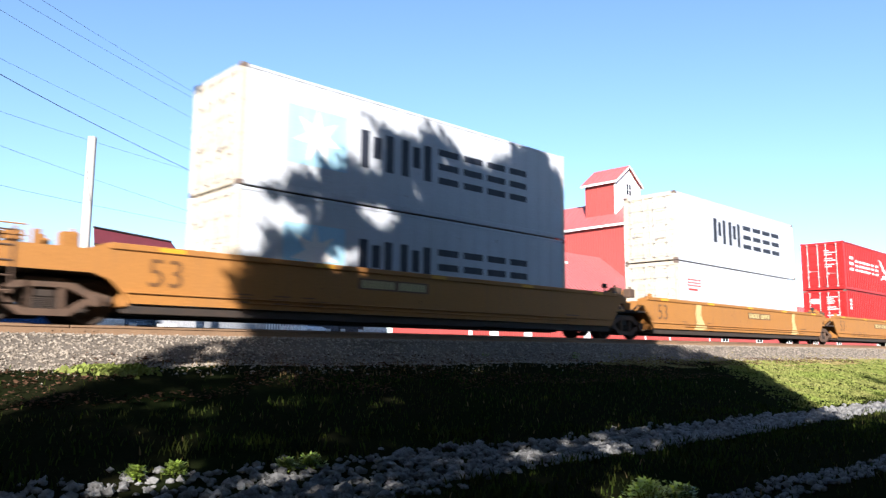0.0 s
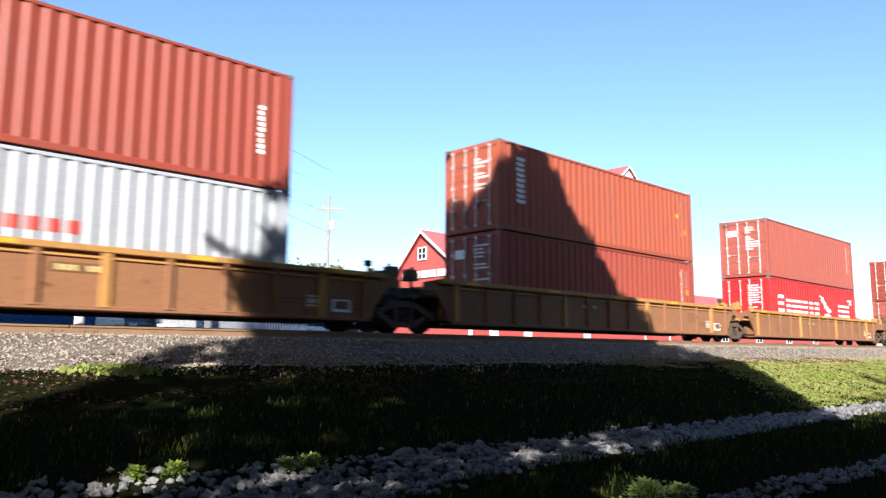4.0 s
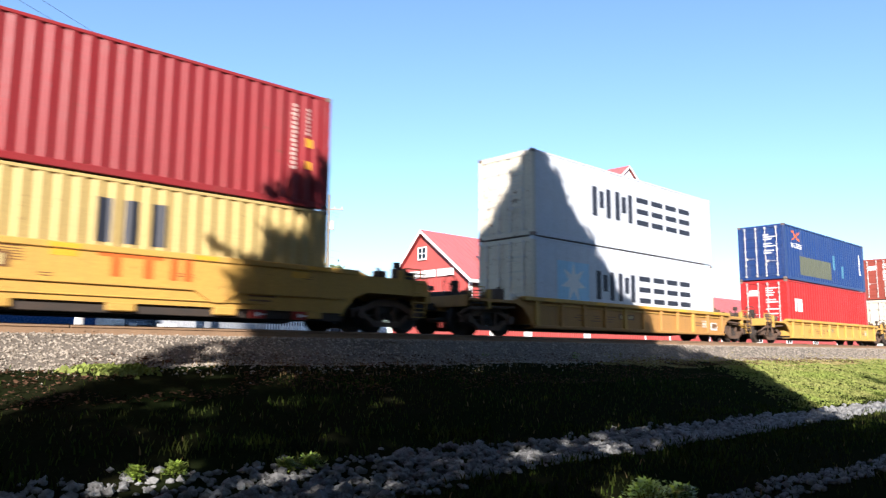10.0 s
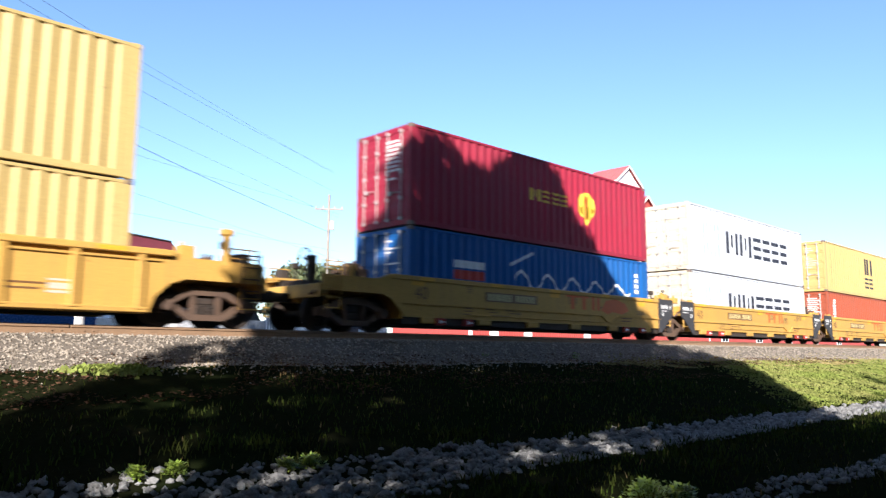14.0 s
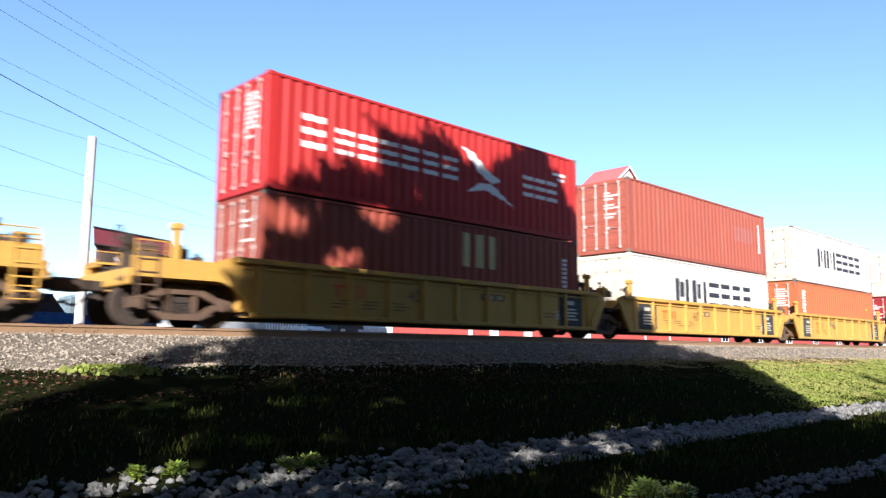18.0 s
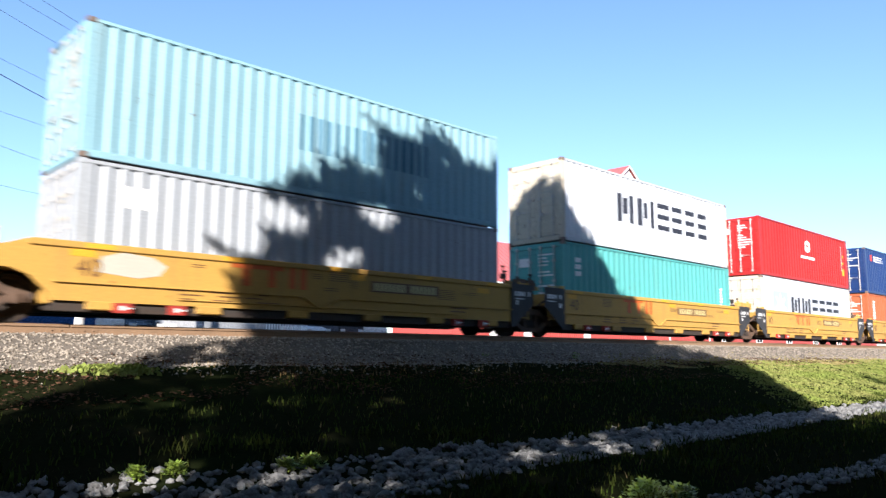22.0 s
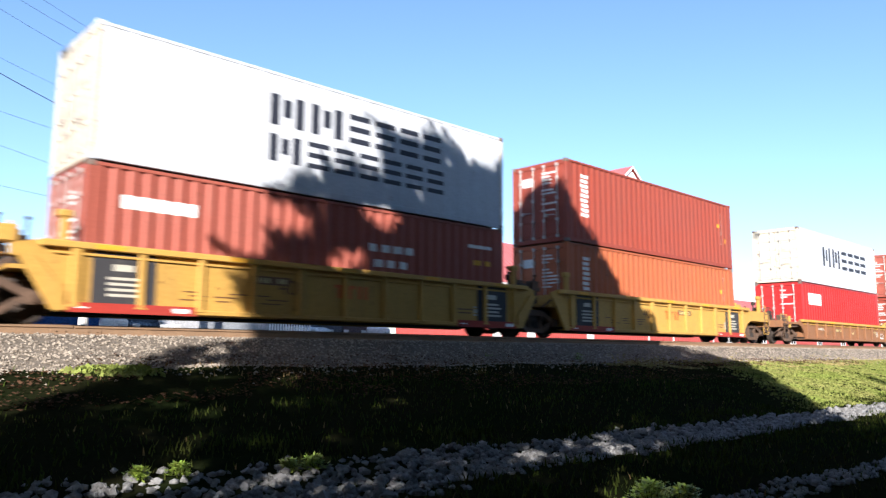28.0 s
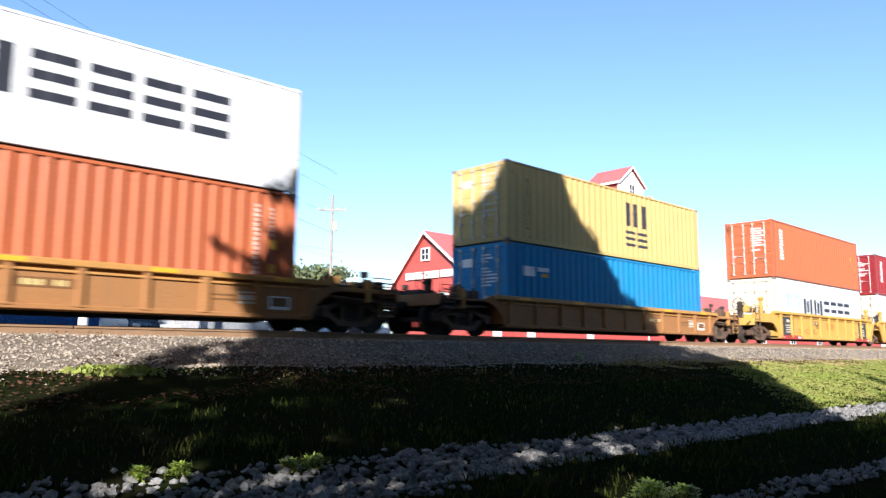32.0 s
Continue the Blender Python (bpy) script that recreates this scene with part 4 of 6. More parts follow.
        if side == "ribbed" and body != "yellow" and e > 0:
            pl = piece("placard", kept(("plac", hw), lambda: Shape().box(hw - 1.15, hw - 0.62, -1.446, -1.431, 0.45, 0.75).mesh("placard")), INK["white"], root, None, "small white placard")
            piece("placard_print", kept(("placp", hw), lambda: flat_rects([(hw - 1.1, hw - 0.67, 0.52, 0.72)], -1.4485)), INK["brown"], pl)
        if sills or (side == "smooth" and body == "yellow"):
          for a, b in (((hw - 2.6, hw - 0.1),) if sills else ((hw - 2.55, hw - 2.2), (hw - 1.45, hw - 1.1))):
            if e < 0:
                a, b = -b, -a
            rs = piece("sill_plate", kept(("sill", round(a, 2), hw), lambda: Shape().box(a, b, -1.51, -1.43, zb - 0.05, zb + 0.14).mesh("sill_plate")), CAR["red"], root, None, "red painted sill plate")
            tagged(piece("sill_lettering", kept(("sl", round(a, 2), hw), lambda: flat_rects([(a + 0.12, a + 0.34, zb + 0.03, zb + 0.06), (b - 0.5 if sills else a + 0.12, b - 0.15, zb + 0.0, zb + 0.09)], -1.5125)), INK["white"], rs), kind="stuff")
    # writing on the side towards the road
    xm = R.choice((-1, 1)) * R.uniform(0.6, 2.2) if not slick else (2.2 if i > 20 else -2.1)
    pw, ph = (1.2, 0.28) if side == "smooth" else (0.52, 0.19)
    plate_ob = piece("number_plate", kept(("npl", round(xm, 2), zt), lambda: Shape().box(xm - pw, xm + pw, -1.436, -1.428, zt - 0.55, zt - 0.55 + ph).mesh("number_plate")), INK["brown"], root)
    tagged(piece("number_marking", kept(("nb", round(xm, 2), zt), lambda: plate_bars(xm - pw + 0.1, xm + pw - 0.1, zt - 0.51, zt - 0.59 + ph, -1.4385)), INK["paleyellow"], plate_ob), kind="stuff")
    if body == "yellow" and side == "smooth":
        xt = -2.85 if i > 20 else 0.6
        z1, z2 = 0.93, 1.47
        red = piece("red_lettering", kept(("rl", xt), lambda: flat_rects([(xt, xt + 1.32, z2 - 0.15, z2), (xt + 0.26, xt + 0.46, z1, z2 - 0.15), (xt + 0.9, xt + 1.1, z1, z2 - 0.15), (xt + 1.45, xt + 1.63, z1, z2), (xt + 1.75, xt + 1.93, z1, z2)], -1.4345)), INK["orange"], root)
        for k in range(6):
            x = -hw + 0.9 + k * (2 * hw - 1.8) / 5
            piece("pad", kept("pad", lambda: Shape().box(-0.28, 0.28, -1.44, -1.3, 0.26, 0.44, 0.02).mesh("pad")), mat, root, pose(x, 0, 0))
        for k in range(7):          # faded scuffs and stencils
            x, z, w = R.uniform(-hw + 2, hw - 0.8), R.uniform(0.85, 1.25), R.uniform(0.2, 0.7)
            tagged(piece("scuff", flat_rects([(x, x + w, z + 0.05 * q, z + 0.05 * q + 0.018) for q in range(R.choice((2, 3, 6)))], -1.4335), INK["brown"], root), kind="stuff")
    if panels and not slick:
        xr = -hw + 2.2 if i < 22 else -0.3
        piece("red_lettering", kept(("rr", xr, zt), lambda: flat_rects([(xr, xr + 0.62, 1.05, 1.13), (xr + 0.1, xr + 0.22, 0.8, 1.05), (xr + 0.4, xr + 0.52, 0.8, 1.05), (xr + 0.7, xr + 0.82, 0.8, 1.13), (xr + 0.9, xr + 1.02, 0.8, 1.13)], -1.4345)), INK["orange"], root)
    if slick:
        for x, z in ((-5.95, 1.27), (5.2, 1.2), (0.0 if i < 20 else 0.6, 1.26)):
            piece("amber_patch", kept("amber", lambda: flat_rects([(-0.24, 0.24, 0, 0.15)], -1.4345)), INK["amber"], root, pose(x, 0, z))
    if i == 26:
        sp = [(-5.7, 1.0), (-5.6, 1.3), (-5.2, 1.42), (-4.6, 1.36), (-4.3, 1.2), (-4.45, 1.0), (-4.9, 0.92)]
        piece("paint_scrawl", Shape().add([(a, -1.4345, b) for a, b in sp], [tuple(range(len(sp)))]).mesh("paint_scrawl", recalc=False), INK["oldgrey"], root, None, "pale sprayed scrawl")
    if i == 16:
        sp = [(2.6, 0.95), (2.9, 1.3), (3.5, 1.38), (4.1, 1.25), (4.35, 1.0), (3.9, 0.85), (3.3, 0.92), (3.0, 0.82)]
        piece("paint_scrawl", Shape().add([(a, -1.4345, b) for a, b in sp], [tuple(range(len(sp)))]).mesh("paint_scrawl", recalc=False), INK["orange"], root, None, "orange sprayed scrawl")
    if 27 <= i <= 31:               # chalky scrawls between the posts
        for k in range(4):
            x, z = R.uniform(-hw + 0.8, hw - 1.6), R.uniform(0.5, 0.75)
            pts = [(x + 0.12 * q + R.uniform(-0.03, 0.03), z + R.uniform(0, 0.25)) for q in range(7)]
            s = Shape()
            for (xa, a), (xb, b) in zip(pts, pts[1:]):
                s.add([(xa, -1.4345, a), (xb, -1.4345, b), (xb, -1.4345, b + 0.06), (xa, -1.4345, a + 0.06)], [(0, 1, 2, 3)])
            piece("paint_scrawl", s.mesh("paint_scrawl", recalc=False), INK["oldgrey"] if k % 2 else INK["paleyellow"], root, None, "pale sprayed scrawl")
    if i == 1:                      # pale splashes of old paint over the ochre
        for x, w in ((-5.3, 0.9), (4.6, 0.7)):
            sp = [(x, 0.45), (x + w * 0.3, 0.75), (x + w * 0.2, 1.1), (x + w * 0.35, 1.55), (x + w * 0.8, 1.5), (x + w * 0.7, 1.05), (x + w, 0.7), (x + w * 1.3, 0.5), (x + w * 0.7, 0.43)]
            piece("paint_splash", Shape().add([(a, -1.4345, b) for a, b in sp], [tuple(range(len(sp)))]).mesh("paint_splash", recalc=False), INK["paleyellow"], root, None, "pale splash of paint")
    if number:
        nx, nz = ((-hw + 0.62, 0.9) if slick else (-hw + 0.7, 0.78)) if side == "smooth" else ((5.3, 0.75) if hw > 7 else (-1.6, 0.8))
        piece("number", kept(("num", number, hw, side), lambda: lettering(number, 0.82 if side == "smooth" and hw > 7 else 0.5)), INK["brown"], root, pose(nx, -1.434, nz))
    data = [(-hw + 2.3 + k * 0.9 + R.uniform(-0.2, 0.2), z) for k in range(3) for z in (0.55, 0.64, 0.72)]
    data_ob = piece("data_lettering", flat_rects([(x, x + R.uniform(0.3, 0.6), z, z + 0.03) for x, z in data] + [(hw - 2.6, hw - 1.9, 0.7, 0.74), (hw - 2.6, hw - 2.0, 0.6, 0.64)], -1.4345), INK["brown"], root)
    tagged(data_ob, kind="stuff")
    for k in range(5):
        x = -hw + 0.8 + k * (2 * hw - 1.6) / 4
        piece("reflector", kept("reflector", lambda: flat_rects([(-0.28, 0.28, 0, 0.085)], 0)), INK["amber"], root, pose(x, -1.5425 if side == "ribbed" else -1.4725, zt - 0.108))
    if side == "ribbed":
        x = -hw + 3.0
        piece("stencil", kept(("stencil", hw), lambda: flat_rects([(hw - 1.9, hw - 1.45, 0.55, 0.60), (hw - 1.9, hw - 1.45, 0.78, 0.82), (hw - 1.88, hw - 1.5, 0.63, 0.74)], -1.4345)), INK["oldgrey"], root)
    wheels = truck(root, -ext_r if art_r else -(ext_r - 2.0))
    if not art_f:
        wheels += truck(root, ext_f - 2.0)
    for w, x in wheels:
        WHEELS.append((w, x, i))
    return root


TRAIN = []
for i, (rear, up, low) in enumerate(STACKS):
    TRAIN.append((well_car(i), CENTRE[i], 0.0))
    low_h = 2.591 if (i, 0) in LOW_BOXES else BH
    for k, (spec, z) in enumerate(((low, 0.354), (up, 0.354 + low_h + 0.012))):
        extra = {"reefer": "smooth-sided", "dry": "corrugated"}[spec[1]]
        bold = any(q.startswith(("big", "bird", "em", "shield", "script")) for q in spec[2])
        text = f"{WORDS[spec[0]]} {extra} steel container, {'bold' if bold else 'small'} markings, {'upper' if k else 'lower'} in its stack"
        ob = container(spec[0], spec[1], spec[2], text, i * 2 + k)
        if (i, k) in LOW_BOXES:
            ob.scale.z = 2.591 / BH
        TRAIN.append((ob, CENTRE[i], z))


def motions():
    """Everything that moves: the cars, the boxes on them and the wheels under them."""
    for ob, x, z in TRAIN:
        walk(ob, [(t, pose(x + run(t), 0, z)) for t in range(0, 33, 2)])
    for w, x, i in WHEELS:
        base = CENTRE[i] + x
        def turned(t):
            return pose(x, 0, WHEEL_R, 0, math.degrees(run(t) / WHEEL_R) % 360.0, 0)
        seen = [k / 30 for k in range(0, 961) if -14 < base + run(k / 30) < 75]
        rows = [(t, turned(t)) for t in seen]
        if not seen or seen[0] > 0:
            rows.insert(0, (0.0, turned(seen[0] if seen else 0.0)))
        if rows[-1][0] < 32:
            rows.append((32.0, turned(rows[-1][0] if seen else 0.0)))
        walk(w, rows)

# ---------- stones, grass and weeds ----------
def stone_mesh(seed, r=1.0):
    R = random.Random(seed)
    bm = bmesh.new()
    bmesh.ops.create_icosphere(bm, subdivisions=1, radius=r)
    sq = (R.uniform(0.8, 1.25), R.uniform(0.75, 1.1), R.uniform(0.55, 0.85))
    for v in bm.verts:
        k = R.uniform(0.78, 1.16)
        v.co = Vector((v.co.x * sq[0], v.co.y * sq[1], v.co.z * sq[2])) * k
    me = bpy.data.meshes.new("stone")
    bm.to_mesh(me)
    bm.free()
    return me


STONES = [stone_mesh(k) for k in range(8)]
SOUPS = [([tuple(v.co) for v in me.vertices], [tuple(f.vertices) for f in me.polygons]) for me in STONES]
def chip_soup(seed):
    """A small sharp chip: a squashed, uneven octahedron."""
    Q = random.Random(seed)
    vs = [(Q.uniform(0.7, 1.3), Q.uniform(-0.3, 0.3), Q.uniform(-0.2, 0.2)), (-Q.uniform(0.7, 1.3), Q.uniform(-0.3, 0.3), Q.uniform(-0.2, 0.2)), (Q.uniform(-0.3, 0.3), Q.uniform(0.6, 1.1), Q.uniform(-0.2, 0.2)),
          (Q.uniform(-0.3, 0.3), -Q.uniform(0.6, 1.1), Q.uniform(-0.2, 0.2)), (Q.uniform(-0.4, 0.4), Q.uniform(-0.4, 0.4), Q.uniform(0.5, 0.9)), (0, 0, -0.7)]
    return vs, [(0, 2, 4), (2, 1, 4), (1, 3, 4), (3, 0, 4), (2, 0, 5), (1, 2, 5), (3, 1, 5), (0, 3, 5)]


CHIPS = [chip_soup(k) for k in range(8)]


def stone_field(name, places, mat, label, category, kinds=SOUPS):
    """Many loose stones as one sheet of stuff. Places: x, y, z, size, turn."""
    s = Shape()
    for k, (x, y, z, r, a) in enumerate(places):
        vs, fs = kinds[k % len(kinds)]
        ca, sa = math.cos(a) * r, math.sin(a) * r
        s.add([(x + px * ca - py * sa, y + px * sa + py * ca, z + pz * r) for px, py, pz in vs], fs)
    return tagged(piece(name, s.mesh(name, recalc=False), mat), label, category, "", "stuff")


R = random.Random(5)
LOOSE = surface("ballast_stone", (0.40, 0.355, 0.29), (0.14, 0.12, 0.095), 0.9, 0, 9, 60, 0.3, mix=1.0, gloss=0.0)
RIP = surface("riprap_stone", (0.235, 0.238, 0.235), (0.095, 0.094, 0.09), 0.9, 0, 9, 45, 0.5, mix=1.0, vary=0.35, gloss=0.0)

def bed_z(y):
    a = abs(y)
    return -0.21 if a < 1.75 else (-0.21 - 0.04 * (a - 1.75) / 0.3 if a < 2.05 else -0.25 - 0.6 * (a - 2.05) / 1.3)


spots = []
for k in range(42000):
    x = -4 + 70 * R.random() ** 1.9
    y = R.uniform(-3.5, -1.0) if R.random() < 0.94 else -3.3 - abs(R.gauss(0, 0.45))
    spots.append((x, y, max(bed_z(y), lie(x, y)) + R.uniform(-0.015, 0.012), R.uniform(0.02, 0.045), R.uniform(0, 6.28)))
stone_field("ballast_stones", spots, LOOSE, "loose grey crushed stone along the rails", "ballast", CHIPS)

# the stone-lined ditch
DITCH_TOP = [(-6, -8.5), (5, -8.58), (8.5, -8.85), (12, -8.95), (25, -9.2), (60, -9.6)]
DITCH_LOW = [(-6, -10.6), (5, -10.45), (8, -10.1), (17, -10.2), (30, -10.5), (60, -11.0)]


def along(table, x):
    for (a, p), (b, q) in zip(table, table[1:]):
        if x <= b:
            return p + (q - p) * (max(x, a) - a) / (b - a)
    return table[-1][1]


def ditch_mid(x):
    return (along(DITCH_TOP, x) + along(DITCH_LOW, x)) / 2


def ditch_half(x):
    return (along(DITCH_TOP, x) - along(DITCH_LOW, x)) / 2


rip, near = [], []
for k in range(13000):
    x = -6 + 62 * R.random() ** 1.6
    w = max(min(R.uniform(-1.0, 1.0) + R.gauss(0, 0.16), 1.35), -1.35) + 0.12 * noise.noise((x * 1.3, 0.3, 4.0))
    y = ditch_mid(x) + w * ditch_half(x)
    if noise.noise((x * 0.9, y * 1.6, 8.0)) < -0.42 and R.random() < 0.7:
        continue
    r = R.uniform(0.028, 0.066) + (0.04 * R.random() if R.random() < 0.2 else 0)
    q = (x, y, lie(x, y) + r * R.uniform(0.1, 0.6), r, R.uniform(0, 6.28))
    (near if 3.0 < x < 11.5 and r > 0.062 and len(near) < 300 else rip).append(q)
for k in range(420):              # a second, smaller heap of stones on the near bank
    t = R.random()
    x = 7.2 + 7 * t + R.gauss(0, 0.25)
    y = -12.75 - 0.06 * (x - 7.7) + R.uniform(-0.3, 0.3)
    r = R.uniform(0.03, 0.065)
    rip.append((x, y, lie(x, y) + r * R.uniform(0.1, 0.5), r, R.uniform(0, 6.28)))
stone_field("riprap_stones", rip, RIP, "grey riprap stones lining the ditch", "stones", SOUPS + CHIPS)
riprap = thing("riprap_bed", "pale grey riprap stones piled along the ditch", "stones", "", pose(6, ditch_mid(6), -1.9), "structure")
for k, (x, y, z, r, a) in enumerate(near):
    ob = piece("stone", STONES[k % 8], RIP, riprap, Matrix.Translation((x - 6, y - ditch_mid(6), z + 1.9)) @ Matrix.Rotation(a, 4, "Z") @ Matrix.Scale(r, 4))

# Blades darkened towards the look in shade; the sunlit look has its own colour.
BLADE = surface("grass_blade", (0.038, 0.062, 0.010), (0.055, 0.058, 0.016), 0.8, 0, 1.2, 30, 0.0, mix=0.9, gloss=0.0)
LEAFM = surface("weed_leaf", (0.19, 0.30, 0.03), (0.25, 0.31, 0.04), 0.6, 0, 3, 30, 0.0, mix=0.8)
DRY = surface("dry_grass", (0.24, 0.17, 0.08), (0.13, 0.10, 0.045), 0.85, 0, 2, 30, 0.0, mix=0.8, gloss=0.0)

STRAW = surface("parched_grass", (0.33, 0.27, 0.12), (0.24, 0.23, 0.08), 0.85, 0, 1.5, 30, 0.0, mix=0.9, gloss=0.0)


def blades(name, spots, mat, label, wide=1.0):
    """Tufts of thin bent blades. Spots: x, y, z, height, lean."""
    s = Shape()
    for x, y, z, h, a in spots:
        w = (h * 0.07 + 0.004) * wide
        dx, dy = math.cos(a), math.sin(a)
        lean = h * 0.45
        s.add([(x - dy * w, y + dx * w, z), (x + dy * w, y - dx * w, z), (x + dx * lean * 0.4 + dy * w * 0.7, y + dy * lean * 0.4 - dx * w * 0.7, z + h * 0.6),
               (x + dx * lean * 0.4 - dy * w * 0.7, y + dy * lean * 0.4 + dx * w * 0.7, z + h * 0.6), (x + dx * lean, y + dy * lean, z + h)], [(0, 1, 2, 3), (3, 2, 4)])
    return tagged(piece(name, s.mesh(name, recalc=False), mat), label, "grass", "", "stuff")


spots, dry = [], []
for k in range(52000):
    x = -5 + 72 * R.random() ** 1.35
    y = R.uniform(-13.6, -3.1)
    if abs(y - ditch_mid(x)) < ditch_half(x) * 0.97 and R.random() < 0.98:
        continue
    patch = noise.noise((x * 0.35, y * 0.6, 0.5))
    if y > -4.6 and patch < (0.12 if x < 26 else -0.15):
        if R.random() < 0.25:
            dry.append((x, y, lie(x, y) - 0.02, R.uniform(0.05, 0.13), R.uniform(0, 6.28)))
        continue
    if x < 6.8 and y > -6.2 and R.random() < 0.92:
        continue
    h = (R.uniform(0.05, 0.12) + 0.06 * max(patch, 0)) * (0.5 if x > 19 else 1.0)
    (dry if R.random() < 0.03 else spots).append((x, y, lie(x, y) - 0.03, h, R.uniform(0, 6.28)))
for k in range(9000):       # longer grass along the ditch and the near bank
    x = -2 + 40 * R.random() ** 1.5
    y = ditch_mid(x) + R.choice((ditch_half(x) + R.uniform(0.0, 0.8), -ditch_half(x) - R.uniform(-0.1, 2.0)))
    if noise.noise((x * 0.8, y * 0.8, 7.0)) > -0.05:
        spots.append((x, y, lie(x, y) - 0.02, R.uniform(0.07, 0.17), R.uniform(0, 6.28)))
LITTER = surface("leaf_litter", (0.11, 0.06, 0.036), (0.06, 0.038, 0.025), 0.9, 0, 3, 30, 0.0, mix=0.9, gloss=0.0)
fallen = Shape()
for k in range(17000):
    x = -4 + 44 * R.random() ** 1.9
    y = R.uniform(-6.0, -2.75) if x < 22 else R.uniform(-4.4, -3.0)
    if noise.noise((x * 0.45, y * 0.9, 2.2)) < -0.12:
        continue
    a, r, z = R.uniform(0, 6.28), R.uniform(0.02, 0.05), max(bed_z(y), lie(x, y)) + R.uniform(0.0, 0.05)
    c, d, t = math.cos(a) * r, math.sin(a) * r, R.uniform(-0.02, 0.02)
    fallen.add([(x - c, y - d, z), (x + d * 0.5, y - c * 0.5, z + t), (x + c, y + d, z + 0.01), (x - d * 0.5, y + c * 0.5, z - t * 0.5)], [(0, 1, 2, 3)])
tagged(piece("leaf_litter", fallen.mesh("leaf_litter", recalc=False), LITTER), "brown fallen leaves along the ballast's foot", "leaves", "", "stuff")
# Lit copy of the grass colour: sunlight is put into this brighter green.
MOWN_LIT = surface("mown_grass", (0.20, 0.25, 0.055), (0.25, 0.25, 0.085), 0.85, 0, 0.8, 30, 0.0, mix=0.9, gloss=0.0)
mown_lit, parched = [], []
for k in range(70000):          # short grass on the open bank past the tree, in the sunlit colour
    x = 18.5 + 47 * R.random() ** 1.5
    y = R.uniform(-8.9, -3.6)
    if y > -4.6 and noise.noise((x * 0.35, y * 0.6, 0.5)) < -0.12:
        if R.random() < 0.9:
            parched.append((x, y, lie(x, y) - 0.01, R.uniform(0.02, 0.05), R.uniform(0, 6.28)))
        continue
    # The lit colour stops along the tree's shade edge.
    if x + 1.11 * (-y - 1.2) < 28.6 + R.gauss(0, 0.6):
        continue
    mown_lit.append((x, y, lie(x, y) - 0.01, R.uniform(0.02, 0.05), R.uniform(0, 6.28)))
# A small patch of the same lit colour by the ballast.
for k in range(1000):
    x, y = R.gauss(4.6, 0.3), R.gauss(-3.75, 0.2)
    mown_lit.append((x, y, max(bed_z(y), lie(x, y)) - 0.01, R.uniform(0.04, 0.1), R.uniform(0, 6.28)))
for k in range(7000):           # parched tufts along the ballast's foot
    x, y = 20 + 46 * R.random() ** 1.4, -3.7 + R.gauss(0, 0.45)
    if noise.noise((x * 0.5, y * 1.1, 6.0)) > -0.15:
        parched.append((x, y, max(bed_z(y), lie(x, y)) - 0.02, R.uniform(0.03, 0.07), R.uniform(0, 6.28)))
blades("mown_grass", mown_lit, MOWN_LIT, "short green grass on the open bank", 5.5)
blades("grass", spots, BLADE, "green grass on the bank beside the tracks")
blades("dry_grass", dry, DRY, "dry straw-coloured grass at the ballast's foot")
blades("parched_grass", parched, STRAW, "short parched grass along the open bank", 6.0)


def weed(x, y, r, n, seed, label):
    """A low leafy weed: stems with broad leaves."""
    Q = random.Random(seed)
    root = thing("weed", label, "weed", "weeds by the ditch", pose(x, y, lie(x, y)))
    stems, leaves = Shape(), Shape()
    for k in range(max(5, n // 22)):
        a, t = Q.uniform(0, 6.28), Q.uniform(0.2, 0.8)
        stems.rod((0, 0, -0.05), (r * t * math.cos(a), r * t * math.sin(a), r * Q.uniform(0.5, 0.95)), 0.008, 5, 0.003)
    for k in range(n):
        a, t, z = Q.uniform(0, 6.28), math.sqrt(Q.random()), Q.random()
        rr = r * t * math.sqrt(max(0.05, 1 - 0.8 * z * z)) * (0.75 + 0.5 * math.sin(a * 3 + seed) * math.sin(z * 5))
        p = Vector((rr * math.cos(a), rr * math.sin(a), 0.03 + z * r * 0.95))
        d = Vector((math.cos(a + Q.uniform(-0.9, 0.9)), math.sin(a + Q.uniform(-0.9, 0.9)), Q.uniform(-0.3, 0.7))).normalized()
        e = d.cross(Vector((0, 0, 1))).normalized()
        ln, w = Q.uniform(0.03, 0.065), Q.uniform(0.011, 0.02)
        leaves.add([p, p + d * ln * 0.5 + e * w, p + d * ln, p + d * ln * 0.5 - e * w], [(0, 1, 2, 3)])
    tagged(piece("stalk", stems.mesh("stalk"), BLADE, root), kind="stuff")
    tagged(piece("leaves", leaves.mesh("leaves", recalc=False), LEAFM, root), kind="stuff")


weed(6.52, -12.40, 0.27, 900, 1, "bright green leafy weed on the near bank")
weed(6.95, -12.5, 0.2, 600, 2, "green leafy weed on the near bank")
weed(4.78, -8.80, 0.13, 420, 3, "yellow-green weed at the riprap's edge")
weed(5.11, -8.80, 0.15, 420, 4, "yellow-green weed at the riprap's edge")
weed(3.58, -8.55, 0.13, 360, 5, "small green weed at the riprap's edge")
weed(3.16, -8.55, 0.12, 360, 6, "small green weed at the riprap's edge")
weed(18.2, -3.05, 0.24, 150, 7, "small green weed growing in the ballast")
weed(14.6, -2.75, 0.18, 110, 8, "small green weed growing in the ballast")

# ---------- sleepers ----------
TIE = surface("old_timber", (0.085, 0.065, 0.05), (0.14, 0.11, 0.085), 0.9, 0, 3, 30, 0.4)
track = thing("sleepers", "dark weathered timber sleepers under the rails", "sleepers", "", pose(0, 0, 0), "structure")
